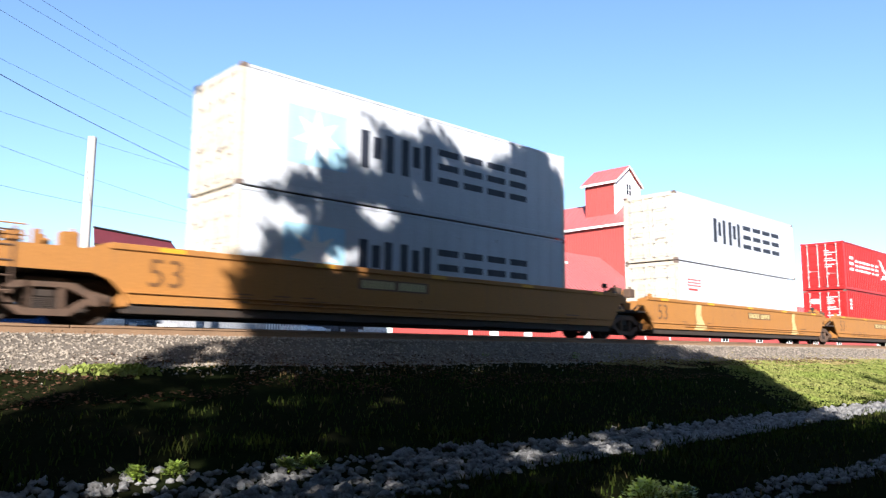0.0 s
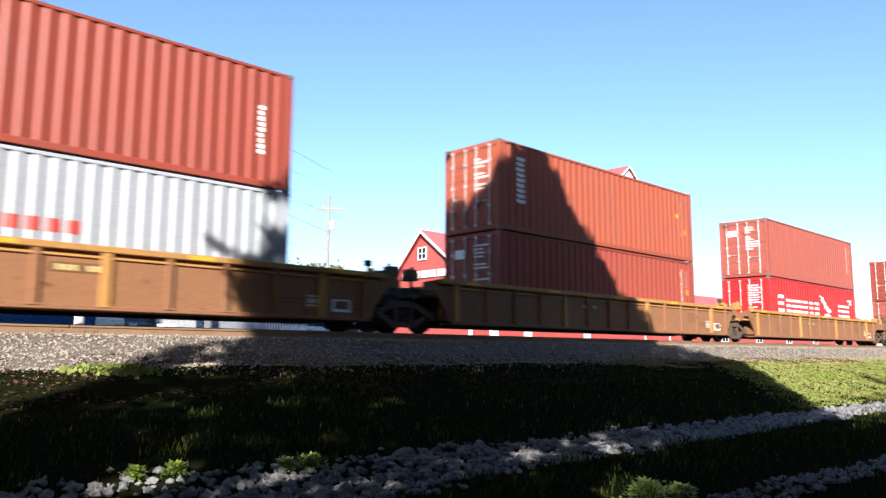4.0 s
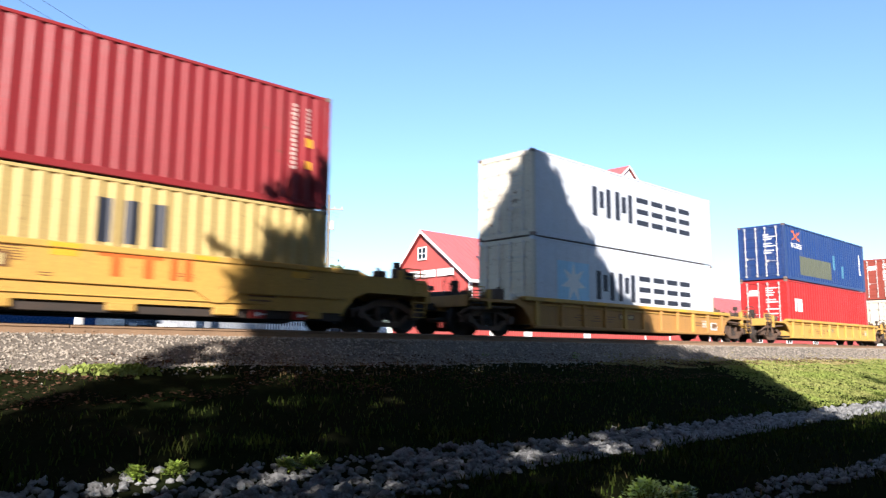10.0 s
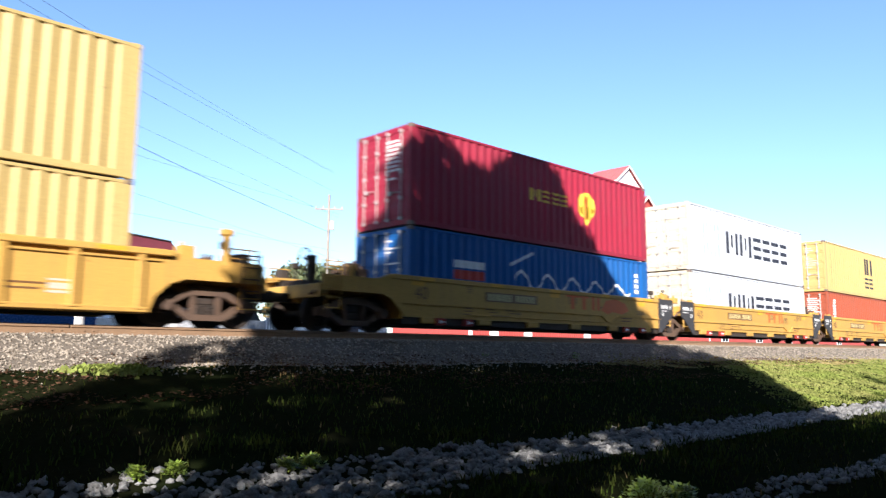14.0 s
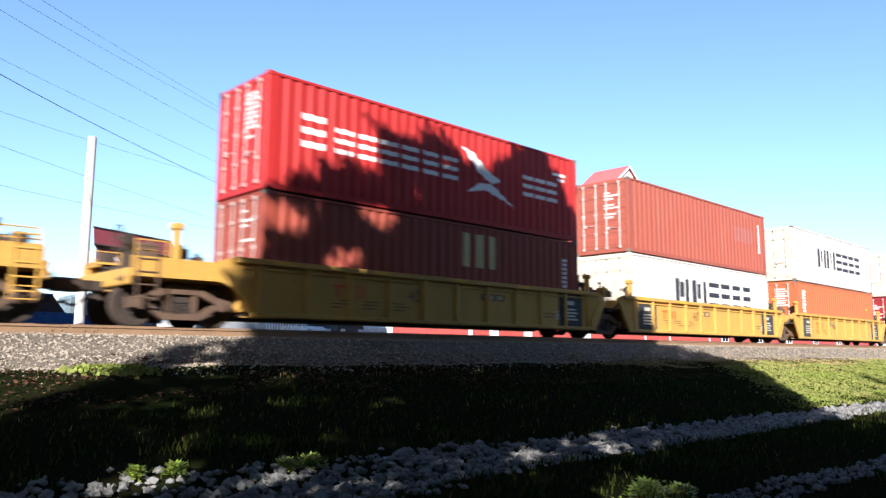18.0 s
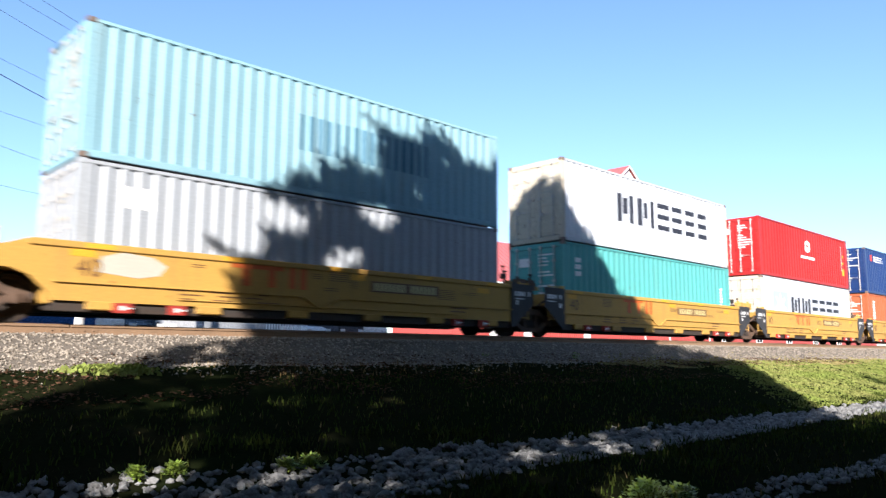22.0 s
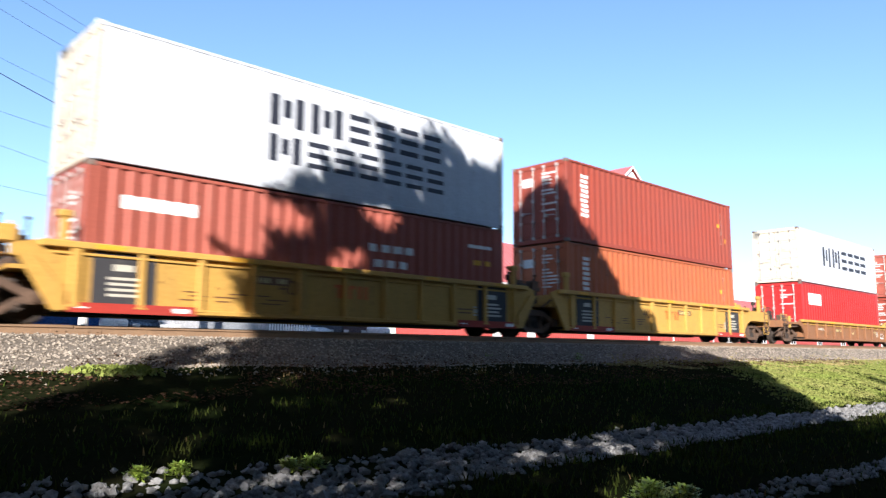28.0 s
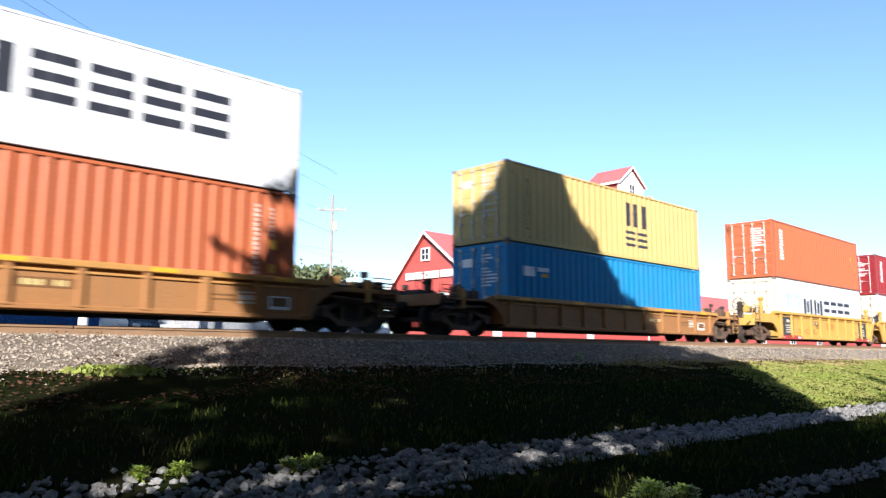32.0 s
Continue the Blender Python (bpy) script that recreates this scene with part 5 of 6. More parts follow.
for k in range(130):
    piece("sleeper", kept("tie", lambda: Shape().box(-0.115, 0.115, -1.3, 1.3, -0.36, -0.187, 0.012).mesh("sleeper")), TIE, track, pose(-6 + k * 0.53, 0, 0))

# ---------- spare rail on the ballast's shoulder ----------
SPARE = surface("dusty_rail", (0.25, 0.16, 0.09), (0.17, 0.11, 0.065), 0.85, 0.0, 2, 40, 0.25)
def spare_mesh():
    pr = [(-0.075, 0.0), (0.075, 0.0), (0.075, 0.016), (0.012, 0.04), (0.012, 0.125), (0.036, 0.135), (0.036, 0.164), (0.028, 0.17), (-0.028, 0.17), (-0.036, 0.164), (-0.036, 0.135), (-0.012, 0.125), (-0.012, 0.04), (-0.075, 0.016)]
    me = Shape().prism(pr, 0.0, 11.86).mesh("rail_bar")
    me.transform(Matrix.Rotation(radians(-90), 4, "Z"))
    return me


def joint_mesh():
    s = Shape().box(-0.45, 0.45, -0.03, -0.012, 0.03, 0.115, 0.004)
    for x in (-0.36, -0.2, 0.2, 0.36):
        s.rod((x, -0.05, 0.075), (x, -0.028, 0.075), 0.016, 6)
    return s.mesh("joint_bar")


for k in range(6):
    sr = thing("spare_rail", "rust-brown steel rail lying along the ballast", "rail", "rails beside the track", pose(-7.3 + 11.9 * k, -1.64, -0.213), "structure")
    piece("rail_bar", kept("spare", spare_mesh), SPARE, sr)
    piece("joint_bar", kept("joint", joint_mesh), SPARE, sr, pose(0.03, 0, 0))

# ---------- trees ----------
BARK = surface("tree_bark", (0.10, 0.075, 0.055), (0.06, 0.045, 0.035), 0.95, 0, 3, 25, 0.8)
LEAF = surface("tree_leaf", (0.04, 0.07, 0.015), (0.07, 0.09, 0.02), 0.7, 0, 1.5, 20, 0.0, mix=0.9)


def leaf_cloud(centres, n, size, spread, seed):
    Q, s = random.Random(seed), Shape()
    for c, rad in centres:
        for k in range(n):
            p = Vector(c) + Vector((Q.gauss(0, 1), Q.gauss(0, 1), Q.gauss(0, 0.8))) * rad * spread
            d = Vector((Q.gauss(0, 1), Q.gauss(0, 1), Q.gauss(0, 0.7))).normalized()
            e = d.orthogonal().normalized()
            e = (Matrix.Rotation(Q.uniform(0, 6.28), 3, d) @ e)
            ln, w = size * Q.uniform(0.7, 1.3), size * Q.uniform(0.3, 0.5)
            s.add([p, p + d * ln * 0.5 + e * w, p + d * ln, p + d * ln * 0.5 - e * w], [(0, 1, 2, 3)])
    return s.mesh("crown", recalc=False)


def trunk_shape(base, forks, r):
    """A tapered trunk and limbs that reach the given points."""
    s = Shape()
    top = Vector(base) + Vector((0, 0, 0.42 * max(f[2] for f in forks)))
    s.rod(Vector(base) + Vector((0, 0, -0.3)), top, r, 12, r * 0.6)
    for f in forks:
        mid = top.lerp(Vector(f), 0.45) + Vector((0, 0, 0.6))
        s.rod(top - Vector((0, 0, 1.0)), mid, r * 0.42, 8, r * 0.25)
        s.rod(mid, f, r * 0.25, 6, r * 0.06)
    return s


# the big shade tree behind the viewer: its crown is described where its shade falls on the train
K_H = 1 / math.cos(radians(SUN_PHI))
def from_shade(xs, zs, back):
    """The place in the crown whose shade falls at height zs and xs along the train's near side, back metres towards the sun."""
    y = -1.22 - back
    return Vector((xs - back * math.tan(radians(SUN_PHI)), y, zs + back * K_H * math.tan(radians(SUN_EL))))


# the crown's outline as its shade falls on the train's side, x along the train and z
RIM = [(3, -13), (5.2, -8), (7, -5), (7.7, -4), (7.9, -3.2), (7.1, -2.1), (7.4, -1.3), (8.9, -0.7), (8, 0.9), (8.45, 1.2), (7.1, 2.05), (8.7, 1.75), (8.72, 2.45),
       (9.5, 2.36), (10, 2.6), (8.5, 3.26), (9.35, 3.6), (9.64, 4.1), (10.2, 3.8), (10.15, 4.45), (10.7, 4.17), (11.2, 4.65), (12, 4.15), (12.15, 5.1), (11.55, 5.75),
       (12.86, 5.36), (13.1, 5.65), (13.5, 5.46), (14, 6.1), (15.76, 5.1), (16.75, 5.3), (17.35, 5.8), (17.45, 6.25), (18.2, 6.1), (19.1, 6.2), (20, 5.5), (20.4, 4.7),
       (21.8, 3.4), (23.1, 2), (25.4, 0.7), (25.6, -0.6), (28, -1), (30.3, -1.7), (30.3, -3.3), (29.5, -5), (29.4, -6.7), (27.6, -8.3), (26.5, -13)]
# gaps through which flecks of sun reach the train and the ground: shade coordinates and radius
GAPS = [(10.76, 1.72, 0.26), (11.35, 1.97, 0.2), (10.95, 1.5, 0.2), (11.8, 1.42, 0.16), (12.2, 3.02, 0.3), (12.5, 3.0, 0.2), (11.62, 3.1, 0.16), (13.45, 3.8, 0.16), (10.3, 3.1, 0.14), (9.3, 1.5, 0.12), (14.6, 4.9, 0.12)]
FLECKS = [(8.21, -6.36, -1.3, 0.19), (8.69, -6.76, -1.37, 0.13), (9.02, -6.76, -1.37, 0.13), (5.01, -6.41, -1.31, 0.12), (6.24, -3.46, -0.79, 0.2), (6.5, -3.4, -0.79, 0.16), (4.78, -8.80, -1.78, 0.22), (5.11, -8.8, -1.78, 0.22),
          (3.16, -8.55, -1.75, 0.19), (3.58, -8.55, -1.75, 0.2), (7.63, -8.94, -1.86, 0.2), (7.95, -8.97, -1.86, 0.14), (8.39, -9.27, -1.9, 0.17), (6.50, -12.40, -1.70, 0.42), (11.8, -8.47, -1.79, 0.12),
          (6.31, -4.39, -0.94, 0.13), (2.9, -8.5, -1.8, 0.15), (9.9, -5.6, -1.15, 0.12), (12.6, -4.4, -0.94, 0.12), (12.0, -6.6, -1.35, 0.1), (6.9, -2.6, -0.48, 0.12)]
for x, y, z, r in FLECKS:
    b = y + 1.22
    GAPS.append((x - b * math.tan(radians(SUN_PHI)), z + b * K_H * math.tan(radians(SUN_EL)), r * 1.3))


def rim_distance(x, z):
    """How far a point of the shade lies inside the crown's rim; negative outside."""
    inside, best = False, 1e9
    for (xa, za), (xb, zb) in zip(RIM, RIM[1:] + RIM[:1]):
        if (za > z) != (zb > z) and x < xa + (z - za) / (zb - za) * (xb - xa):
            inside = not inside
        dx, dz = xb - xa, zb - za
        t = min(max(((x - xa) * dx + (z - za) * dz) / (dx * dx + dz * dz), 0), 1)
        best = min(best, math.hypot(x - xa - t * dx, z - za - t * dz))
    ragged = 1.0 if x > 16.5 else 0.35      # the crown's leafy outline
    best = best if inside else -best
    return best + ragged * (0.34 * noise.noise((x * 1.0, z * 1.0, 5.0)) + 0.24 * noise.noise((x * 2.7, z * 2.7, 9.0)))


Q = random.Random(11)


def over_view(xs, zs, back):
    """A place in the crown that keeps clear of the view, or None."""
    for go in range(6):
        c = from_shade(xs, zs, Q.uniform(*back))
        v = c - EYE
        if clear_of_view(v, 0.72):
            return c if c.z > -1.4 and v.length > 3.2 else None
    return None


def clear_of_view(v, slope):
    return not -4 < math.degrees(math.atan2(v.x, v.y)) < 94 or v.z > math.hypot(v.x, v.y) * slope


upper, lower, sprigs = [], [], []
for k in range(11000):
    zs = Q.uniform(-12.5, 6.2) if k < 7500 else Q.uniform(0.0, 6.2)
    xs = Q.uniform(3.2, 30.3)
    edge = rim_distance(xs, zs)
    free = min((math.hypot(xs - gx, zs - gz) - r for gx, gz, r in GAPS))
    if edge < 0.3 or free < 0.15:
        continue
    rad = min(0.02 + 0.27 * edge, 0.75, 0.03 + 0.26 * free)
    c = over_view(xs, zs, (8.5, 23.0) if zs > -5 else (11.0, 22.2))
    if c:
        if c.z > 4.5 or (c - EYE).x * 0.692 + (c - EYE).y * 0.722 < -1.0:
            (upper if c.z > 4.5 else lower).append((tuple(c), rad))
for k in range(24000):            # thin sprigs along the crown's rim and round its gaps
    zs, xs = Q.uniform(-9, 6.2), Q.uniform(4.0, 30.3)
    edge = rim_distance(xs, zs)
    if edge < 0.02:
        continue
    free = min((math.hypot(xs - gx, zs - gz) - r for gx, gz, r in GAPS))
    if free < 0.09 or min(edge, free) > 0.5:
        continue
    c = over_view(xs, zs, (8.5, 15.0) if zs > -2 else (12.0, 22.0))
    if c and c.z > 2.0:
        sprigs.append((tuple(c), 0.07))
sky_block = []
while len(sky_block) < 3000:         # high limbs over the bank, unseen and added to dim the sky's fill
    c = from_shade(Q.uniform(5, 38), Q.uniform(9.0, 14.0), Q.uniform(0.5, 18.0))
    if clear_of_view(c - EYE, 0.60):
        sky_block.append((tuple(c), 0.8))
while len(sky_block) < 5600:         # and more over the road, unseen and added likewise
    xs = Q.uniform(-14, 8)
    c = from_shade(xs, Q.uniform(9.0, 17.0), Q.uniform(4.0, 21.0))
    if not -8.0 < xs < -0.5 and clear_of_view(c - EYE, 0.60):
        sky_block.append((tuple(c), 0.9))

foot = from_shade(16.6, -10.0, 19.6)
foot.z = ground_z(foot.y)
big = thing("tree", "tall broad-leaved shade tree on the near bank", "tree", "", Matrix.Translation(foot))
local = [(tuple(Vector(c) - foot), r) for c, r in upper]
limbs = [local[k][0] for k in range(0, len(local), 60)]
piece("trunk", trunk_shape((0, 0, 0), limbs, 0.42).mesh("trunk"), BARK, big)
tagged(piece("crown", leaf_cloud([q for q in local if q[1] < 0.45], 24, 0.2, 0.6, 3), LEAF, big), kind="stuff")
tagged(piece("inner_crown", leaf_cloud([q for q in local if q[1] >= 0.45], 30, 0.34, 0.6, 6), LEAF, big), kind="stuff")
tagged(piece("sprigs", leaf_cloud([(tuple(Vector(c) - foot), r) for c, r in sprigs], 7, 0.13, 0.7, 4), LEAF, big), kind="stuff")
# Added leaves above the view that only block sky light.
tagged(piece("high_limbs", leaf_cloud([(tuple(Vector(c) - foot), r) for c, r in sky_block], 24, 0.46, 0.6, 5), LEAF, big), kind="stuff")
# Unseen low leaf clumps, added as shrubs to cast the shade's lower part.
for k in range(3):
    part_of = [q for j, q in enumerate(lower) if j % 3 == k]
    if part_of:
        cx = sum(q[0][0] for q in part_of) / len(part_of) + (k - 1) * 1.4
        cy = sum(q[0][1] for q in part_of) / len(part_of)
        f = Vector((cx, cy, ground_z(cy)))
        sh = thing("shrub", "dense green shrub under the shade tree", "shrub", "shrubs behind the bank", Matrix.Translation(f))
        loc = [(tuple(Vector(c) - f), r) for c, r in part_of]
        piece("stems", trunk_shape((0, 0, 0), [loc[j][0] for j in range(0, len(loc), 40)], 0.12).mesh("stems"), BARK, sh)
        tagged(piece("leaves", leaf_cloud(loc, 24, 0.26, 0.62, 20 + k), LEAF, sh), kind="stuff")


# an unseen second tree added to block sky light; its shade falls short of the view
leafy = []
while len(leafy) < 900:
    c = from_shade(Q.uniform(-13, 0.2), Q.uniform(-1.5, 5.4), Q.uniform(2.5, 12.0))
    if c.z > 2.5 and clear_of_view(c - EYE, 9.0) and (c - EYE).length > 5:
        leafy.append(c)
side_foot = Vector((-9.5, -9.5, ground_z(-9.5)))
blocker_tree = thing("tree", "leafy roadside tree on the bank", "tree", "trees behind the bank", Matrix.Translation(side_foot))
cl = [(tuple(c - side_foot), 0.75) for c in leafy]
piece("trunk", trunk_shape((0, 0, 0), [cl[j][0] for j in range(0, 900, 40)], 0.26).mesh("trunk"), BARK, blocker_tree)
tagged(piece("crown", leaf_cloud(cl, 24, 0.42, 0.6, 31), LEAF, blocker_tree), kind="stuff")
FAR_LEAF = surface("far_tree_leaf", (0.085, 0.115, 0.04), (0.12, 0.13, 0.06), 0.7, 0, 1.5, 20, 0.0, mix=0.9)
def far_tree(x, y, h, r, seed, name="tree"):
    Q = random.Random(seed)
    root = thing(name, "green leafy tree behind the buildings", "tree", "far trees", pose(x, y, -0.8))
    cl = []
    for k in range(90):
        a, t, z = Q.uniform(0, 6.28), Q.random() ** 0.6, Q.uniform(-0.8, 1)
        rr = r * t * math.sqrt(1 - 0.75 * z * z)
        cl.append(((rr * math.cos(a), rr * math.sin(a), h * 0.62 + z * h * 0.36), r * 0.24))
    piece("trunk", trunk_shape((0, 0, 0), [cl[j][0] for j in range(0, 90, 12)], 0.22).mesh("trunk"), BARK, root)
    tagged(piece("crown", leaf_cloud(cl, 46, 0.5, 0.7, seed + 1), FAR_LEAF, root), kind="stuff")


far_tree(47.4, 60.0, 9.9, 2.4, 1)
far_tree(50.6, 61.0, 10.4, 2.8, 2)
far_tree(55.2, 62.5, 10.7, 3.0, 3)
far_tree(43.6, 64.0, 9.0, 2.4, 4)

# unseen tree belt added to close the place and block sky behind the viewer
belt = thing("tree", "green broad-leaved tree in the belt behind the bank", "tree", "trees behind the bank", pose(-70, -42, -2))
Q = random.Random(77)
cl = []
for k in range(210):
    a, t, z = Q.uniform(0, 6.28), Q.random() ** 0.6, Q.uniform(-1, 1)
    rr = 5.2 * t * math.sqrt(1 - 0.7 * z * z)
    cl.append(((rr * math.cos(a), rr * math.sin(a), 10.5 + z * 9.4), 1.4))
piece("trunk", trunk_shape((0, 0, 0), [cl[j][0] for j in range(0, 150, 15)], 0.3).mesh("trunk"), BARK, belt)
tagged(piece("crown", leaf_cloud(cl, 24, 0.8, 0.7, 78), LEAF, belt), kind="stuff")
for k in range(1, 22):
    copy_thing(belt, pose(-70 + k * 7.5 + Q.uniform(-1.5, 1.5), -42 + Q.uniform(-2.5, 2.5), -2, 0, 0, Q.uniform(0, 360)))

# ---------- buildings ----------
SIDING = surface("red_siding", (0.42, 0.080, 0.066), (0.37, 0.068, 0.056), 0.55, 0, 0.3, 12, 0.05, streak=0.15, dirt=(0.3, 0.08, 0.07))
ROOFR = surface("red_metal_roof", (0.44, 0.125, 0.115), (0.40, 0.105, 0.098), 0.45, 0, 0.2, 10, 0.05, streak=0.1, dirt=(0.45, 0.15, 0.13))
TRIM = surface("white_trim", (0.80, 0.79, 0.76), (0.7, 0.69, 0.66), 0.55, 0, 0.6, 12, 0.05)
DARKG = surface("dark_window_glass", (0.02, 0.025, 0.03), None, 0.08, 0, 1, 10, 0.0)
MAROON = surface("maroon_shingles", (0.20, 0.035, 0.045), (0.15, 0.03, 0.035), 0.7, 0, 1, 14, 0.1)
BROWN = surface("brown_wall", (0.30, 0.17, 0.13), (0.26, 0.15, 0.12), 0.8, 0, 1, 14, 0.1)
GREYC = surface("pale_concrete", (0.62, 0.60, 0.56), (0.52, 0.5, 0.46), 0.8, 0, 1.5, 25, 0.15)


def siding(s, x0, x1, y0, y1, z0, z1, axis, face, pitch=0.3):
    """Upright battens on a wall's face: axis is the way that the wall runs."""
    a, b = (x0, x1) if axis == "x" else (y0, y1)
    k = a + pitch / 2
    while k < b:
        if axis == "x":
            s.box(k - 0.03, k + 0.03, face - 0.03, face + 0.03, z0, z1)
        else:
            s.box(face - 0.03, face + 0.03, k - 0.03, k + 0.03, z0, z1)
        k += pitch


def window(parent, x, y, z, w, h, face, mat=TRIM):
    """A framed window: face is 'x' (looks to -x) or 'y' (looks to -y)."""
    turn = pose(x, y, z) if face == "y" else pose(x, y, z, 0, 0, -90)
    f = Shape()
    for a, b, c, d in ((-w / 2 - 0.1, w / 2 + 0.1, h / 2, h / 2 + 0.1), (-w / 2 - 0.1, w / 2 + 0.1, -h / 2 - 0.1, -h / 2), (-w / 2 - 0.1, -w / 2, -h / 2, h / 2), (w / 2, w / 2 + 0.1, -h / 2, h / 2),
                       (-0.025, 0.025, -h / 2, h / 2), (-w / 2, w / 2, -0.025, 0.025)):
        f.box(a, b, -0.09, 0.02, c, d)
    ob = piece("window", f.mesh("window"), mat, parent, turn)
    piece("pane", Shape().box(-w / 2, w / 2, -0.05, -0.03, -h / 2, h / 2).mesh("pane"), DARKG, ob)


def gabled(name, label, x0, x1, y0, y1, zg, ze, zr, ridge, over=0.45, ribs=True, fore=None):
    """A gabled building with its ridge along 'x' or 'y'; fore: how far the ridge lies behind the front, where not midway."""
    root = thing(name, label, "building", "", pose(x0, y0, zg))
    X, Y, E, P = x1 - x0, y1 - y0, ze - zg, zr - zg
    span = Y if ridge == "x" else X
    fore = fore or span / 2
    if ridge == "x":
        gable = [(0, 0), (Y, 0), (Y, E), (fore, P), (0, E)]
        me = Shape().prism(gable, 0, X).mesh("wall")
        me.transform(Matrix(((0, 1, 0, 0), (1, 0, 0, 0), (0, 0, 1, 0), (0, 0, 0, 1))))
        me.flip_normals()
    else:
        me = Shape().prism([(0, 0), (X, 0), (X, E), (fore, P), (0, E)], 0, Y).mesh("wall")
    piece("wall", me, SIDING, root)
    if ribs:
        s = Shape()
        siding(s, 0, X, 0, Y, 0, E, "x", 0)
        siding(s, 0, X, 0, Y, 0, E, "y", 0)
        tagged(piece("batten", s.mesh("batten", recalc=False), SIDING, root), kind="stuff")
    for sgn in (0, 1):
        s, t, ribs_s = Shape(), Shape(), Shape()
        half = fore
        slope = (P - E) / (fore if sgn == 0 else span - fore)
        a = -over if sgn == 0 else span + over
        za = E - over * slope
        n = X if ridge == "x" else Y
        pl = [(a, za), (half, P), (half, P + 0.14), (a, za + 0.14)]
        if ridge == "x":
            s.add([(u, q[0], q[1]) for u in (-over, n + over) for q in pl], [(0, 1, 2, 3), (7, 6, 5, 4), (0, 4, 5, 1), (1, 5, 6, 2), (2, 6, 7, 3), (3, 7, 4, 0)])
        else:
            s.add([(q[0], u, q[1]) for u in (-over, n + over) for q in pl], [(0, 1, 2, 3), (7, 6, 5, 4), (0, 4, 5, 1), (1, 5, 6, 2), (2, 6, 7, 3), (3, 7, 4, 0)])
        k = -over + 0.3
        while k < n + over:
            d = 0.02
            if ridge == "x":
                ribs_s.add([(k - d, a, za + 0.14), (k + d, a, za + 0.14), (k + d, half, P + 0.14), (k - d, half, P + 0.14), (k - d, a, za + 0.18), (k + d, a, za + 0.18), (k + d, half, P + 0.18), (k - d, half, P + 0.18)],
                      [(0, 1, 5, 4), (1, 2, 6, 5), (3, 0, 4, 7), (4, 5, 6, 7)])
            else:
                ribs_s.add([(a, k - d, za + 0.14), (a, k + d, za + 0.14), (half, k + d, P + 0.14), (half, k - d, P + 0.14), (a, k - d, za + 0.18), (a, k + d, za + 0.18), (half, k + d, P + 0.18), (half, k - d, P + 0.18)],
                      [(0, 1, 5, 4), (1, 2, 6, 5), (3, 0, 4, 7), (4, 5, 6, 7)])
            k += 0.6
        roof = piece("roof", s.mesh("roof"), ROOFR, root)
        tagged(piece("roof_seam", ribs_s.mesh("roof_seam"), ROOFR, roof), kind="stuff")
        # white boards along the eave and the gable's rake
        if ridge == "x":
            t.box(-over, n + over, a - 0.03, a + 0.03, za - 0.1, za + 0.13)
            f = Shape().add([(-over - 0.04, q[0], q[1]) for q in [(a, za - 0.12), (half, P - 0.12), (half, P + 0.13), (a, za + 0.13)]] + [(-over, q[0], q[1]) for q in [(a, za - 0.12), (half, P - 0.12), (half, P + 0.13), (a, za + 0.13)]],
                            [(0, 1, 2, 3), (7, 6, 5, 4), (0, 4, 5, 1), (1, 5, 6, 2), (2, 6, 7, 3), (3, 7, 4, 0)])
        else:
            t.box(a - 0.03, a + 0.03, -over, n + over, za - 0.1, za + 0.13)
            f = Shape().add([(q[0], -over - 0.04, q[1]) for q in [(a, za - 0.12), (half, P - 0.12), (half, P + 0.13), (a, za + 0.13)]] + [(q[0], -over, q[1]) for q in [(a, za - 0.12), (half, P - 0.12), (half, P + 0.13), (a, za + 0.13)]],
                            [(0, 1, 2, 3), (7, 6, 5, 4), (0, 4, 5, 1), (1, 5, 6, 2), (2, 6, 7, 3), (3, 7, 4, 0)])
        piece("eave_board", t.mesh("eave_board"), TRIM, roof, None, "white painted board")
        piece("rake_board", f.mesh("rake_board"), TRIM, roof, None, "white painted board")
    c = Shape()
    for x in (0, X):
        piece("corner_board", Shape().box(x - 0.12, x + 0.12, -0.08, 0.12, 0, E - 0.1).mesh("corner_board"), TRIM, root, None, "white painted board")
    return root


barn = gabled("barn_store", "red barn-like store with a red metal roof and white trim", 39.63, 63.6, 22.0, 30.9, -0.8, 4.99, 8.93, "x", fore=5.15)
window(barn, -0.04, 5.3, 8.0, 0.8, 0.85, "x")
for k, (y0, y1) in enumerate(((1.7, 3.5), (3.75, 5.35), (5.6, 7.6))):
    piece("sign_board", Shape().box(-0.16, -0.05, y0, y1, 6.05, 6.6).mesh("sign_board"), TRIM, barn, None, "white sign board without readable words")
piece("sign_board", Shape().box(-0.16, -0.05, 2.6, 4.6, 4.35, 4.85).mesh("sign_board"), TRIM, barn, None, "white sign board without readable words")
for x, y in ((42.9, 24.1), (47.5, 24.1), (50.6, 24.1)):
    z = 4.99 + (y - 22.0) * (8.93 - 4.99) / 5.15
    sl = math.degrees(math.atan2(3.94, 5.15))
    sk = piece("skylight", Shape().box(-0.5, 0.5, -0.4, 0.4, 0.16, 0.23).mesh("skylight"), ROOFR, barn, pose(x - 39.63, y - 22.0, z + 0.8, sl))
    piece("pane", Shape().box(-0.42, 0.42, -0.32, 0.32, 0.21, 0.25).mesh("pane"), DARKG, sk)
piece("vent_pipe", Shape().rod((11.2, 5.3, 9.4), (11.2, 5.3, 10.3), 0.09, 8).mesh("vent_pipe"), GREYC, barn)
piece("vent_box", Shape().box(15.9, 16.3, 3.2, 3.5, 8.0, 8.6, 0.02).mesh("vent_box"), TRIM, barn)
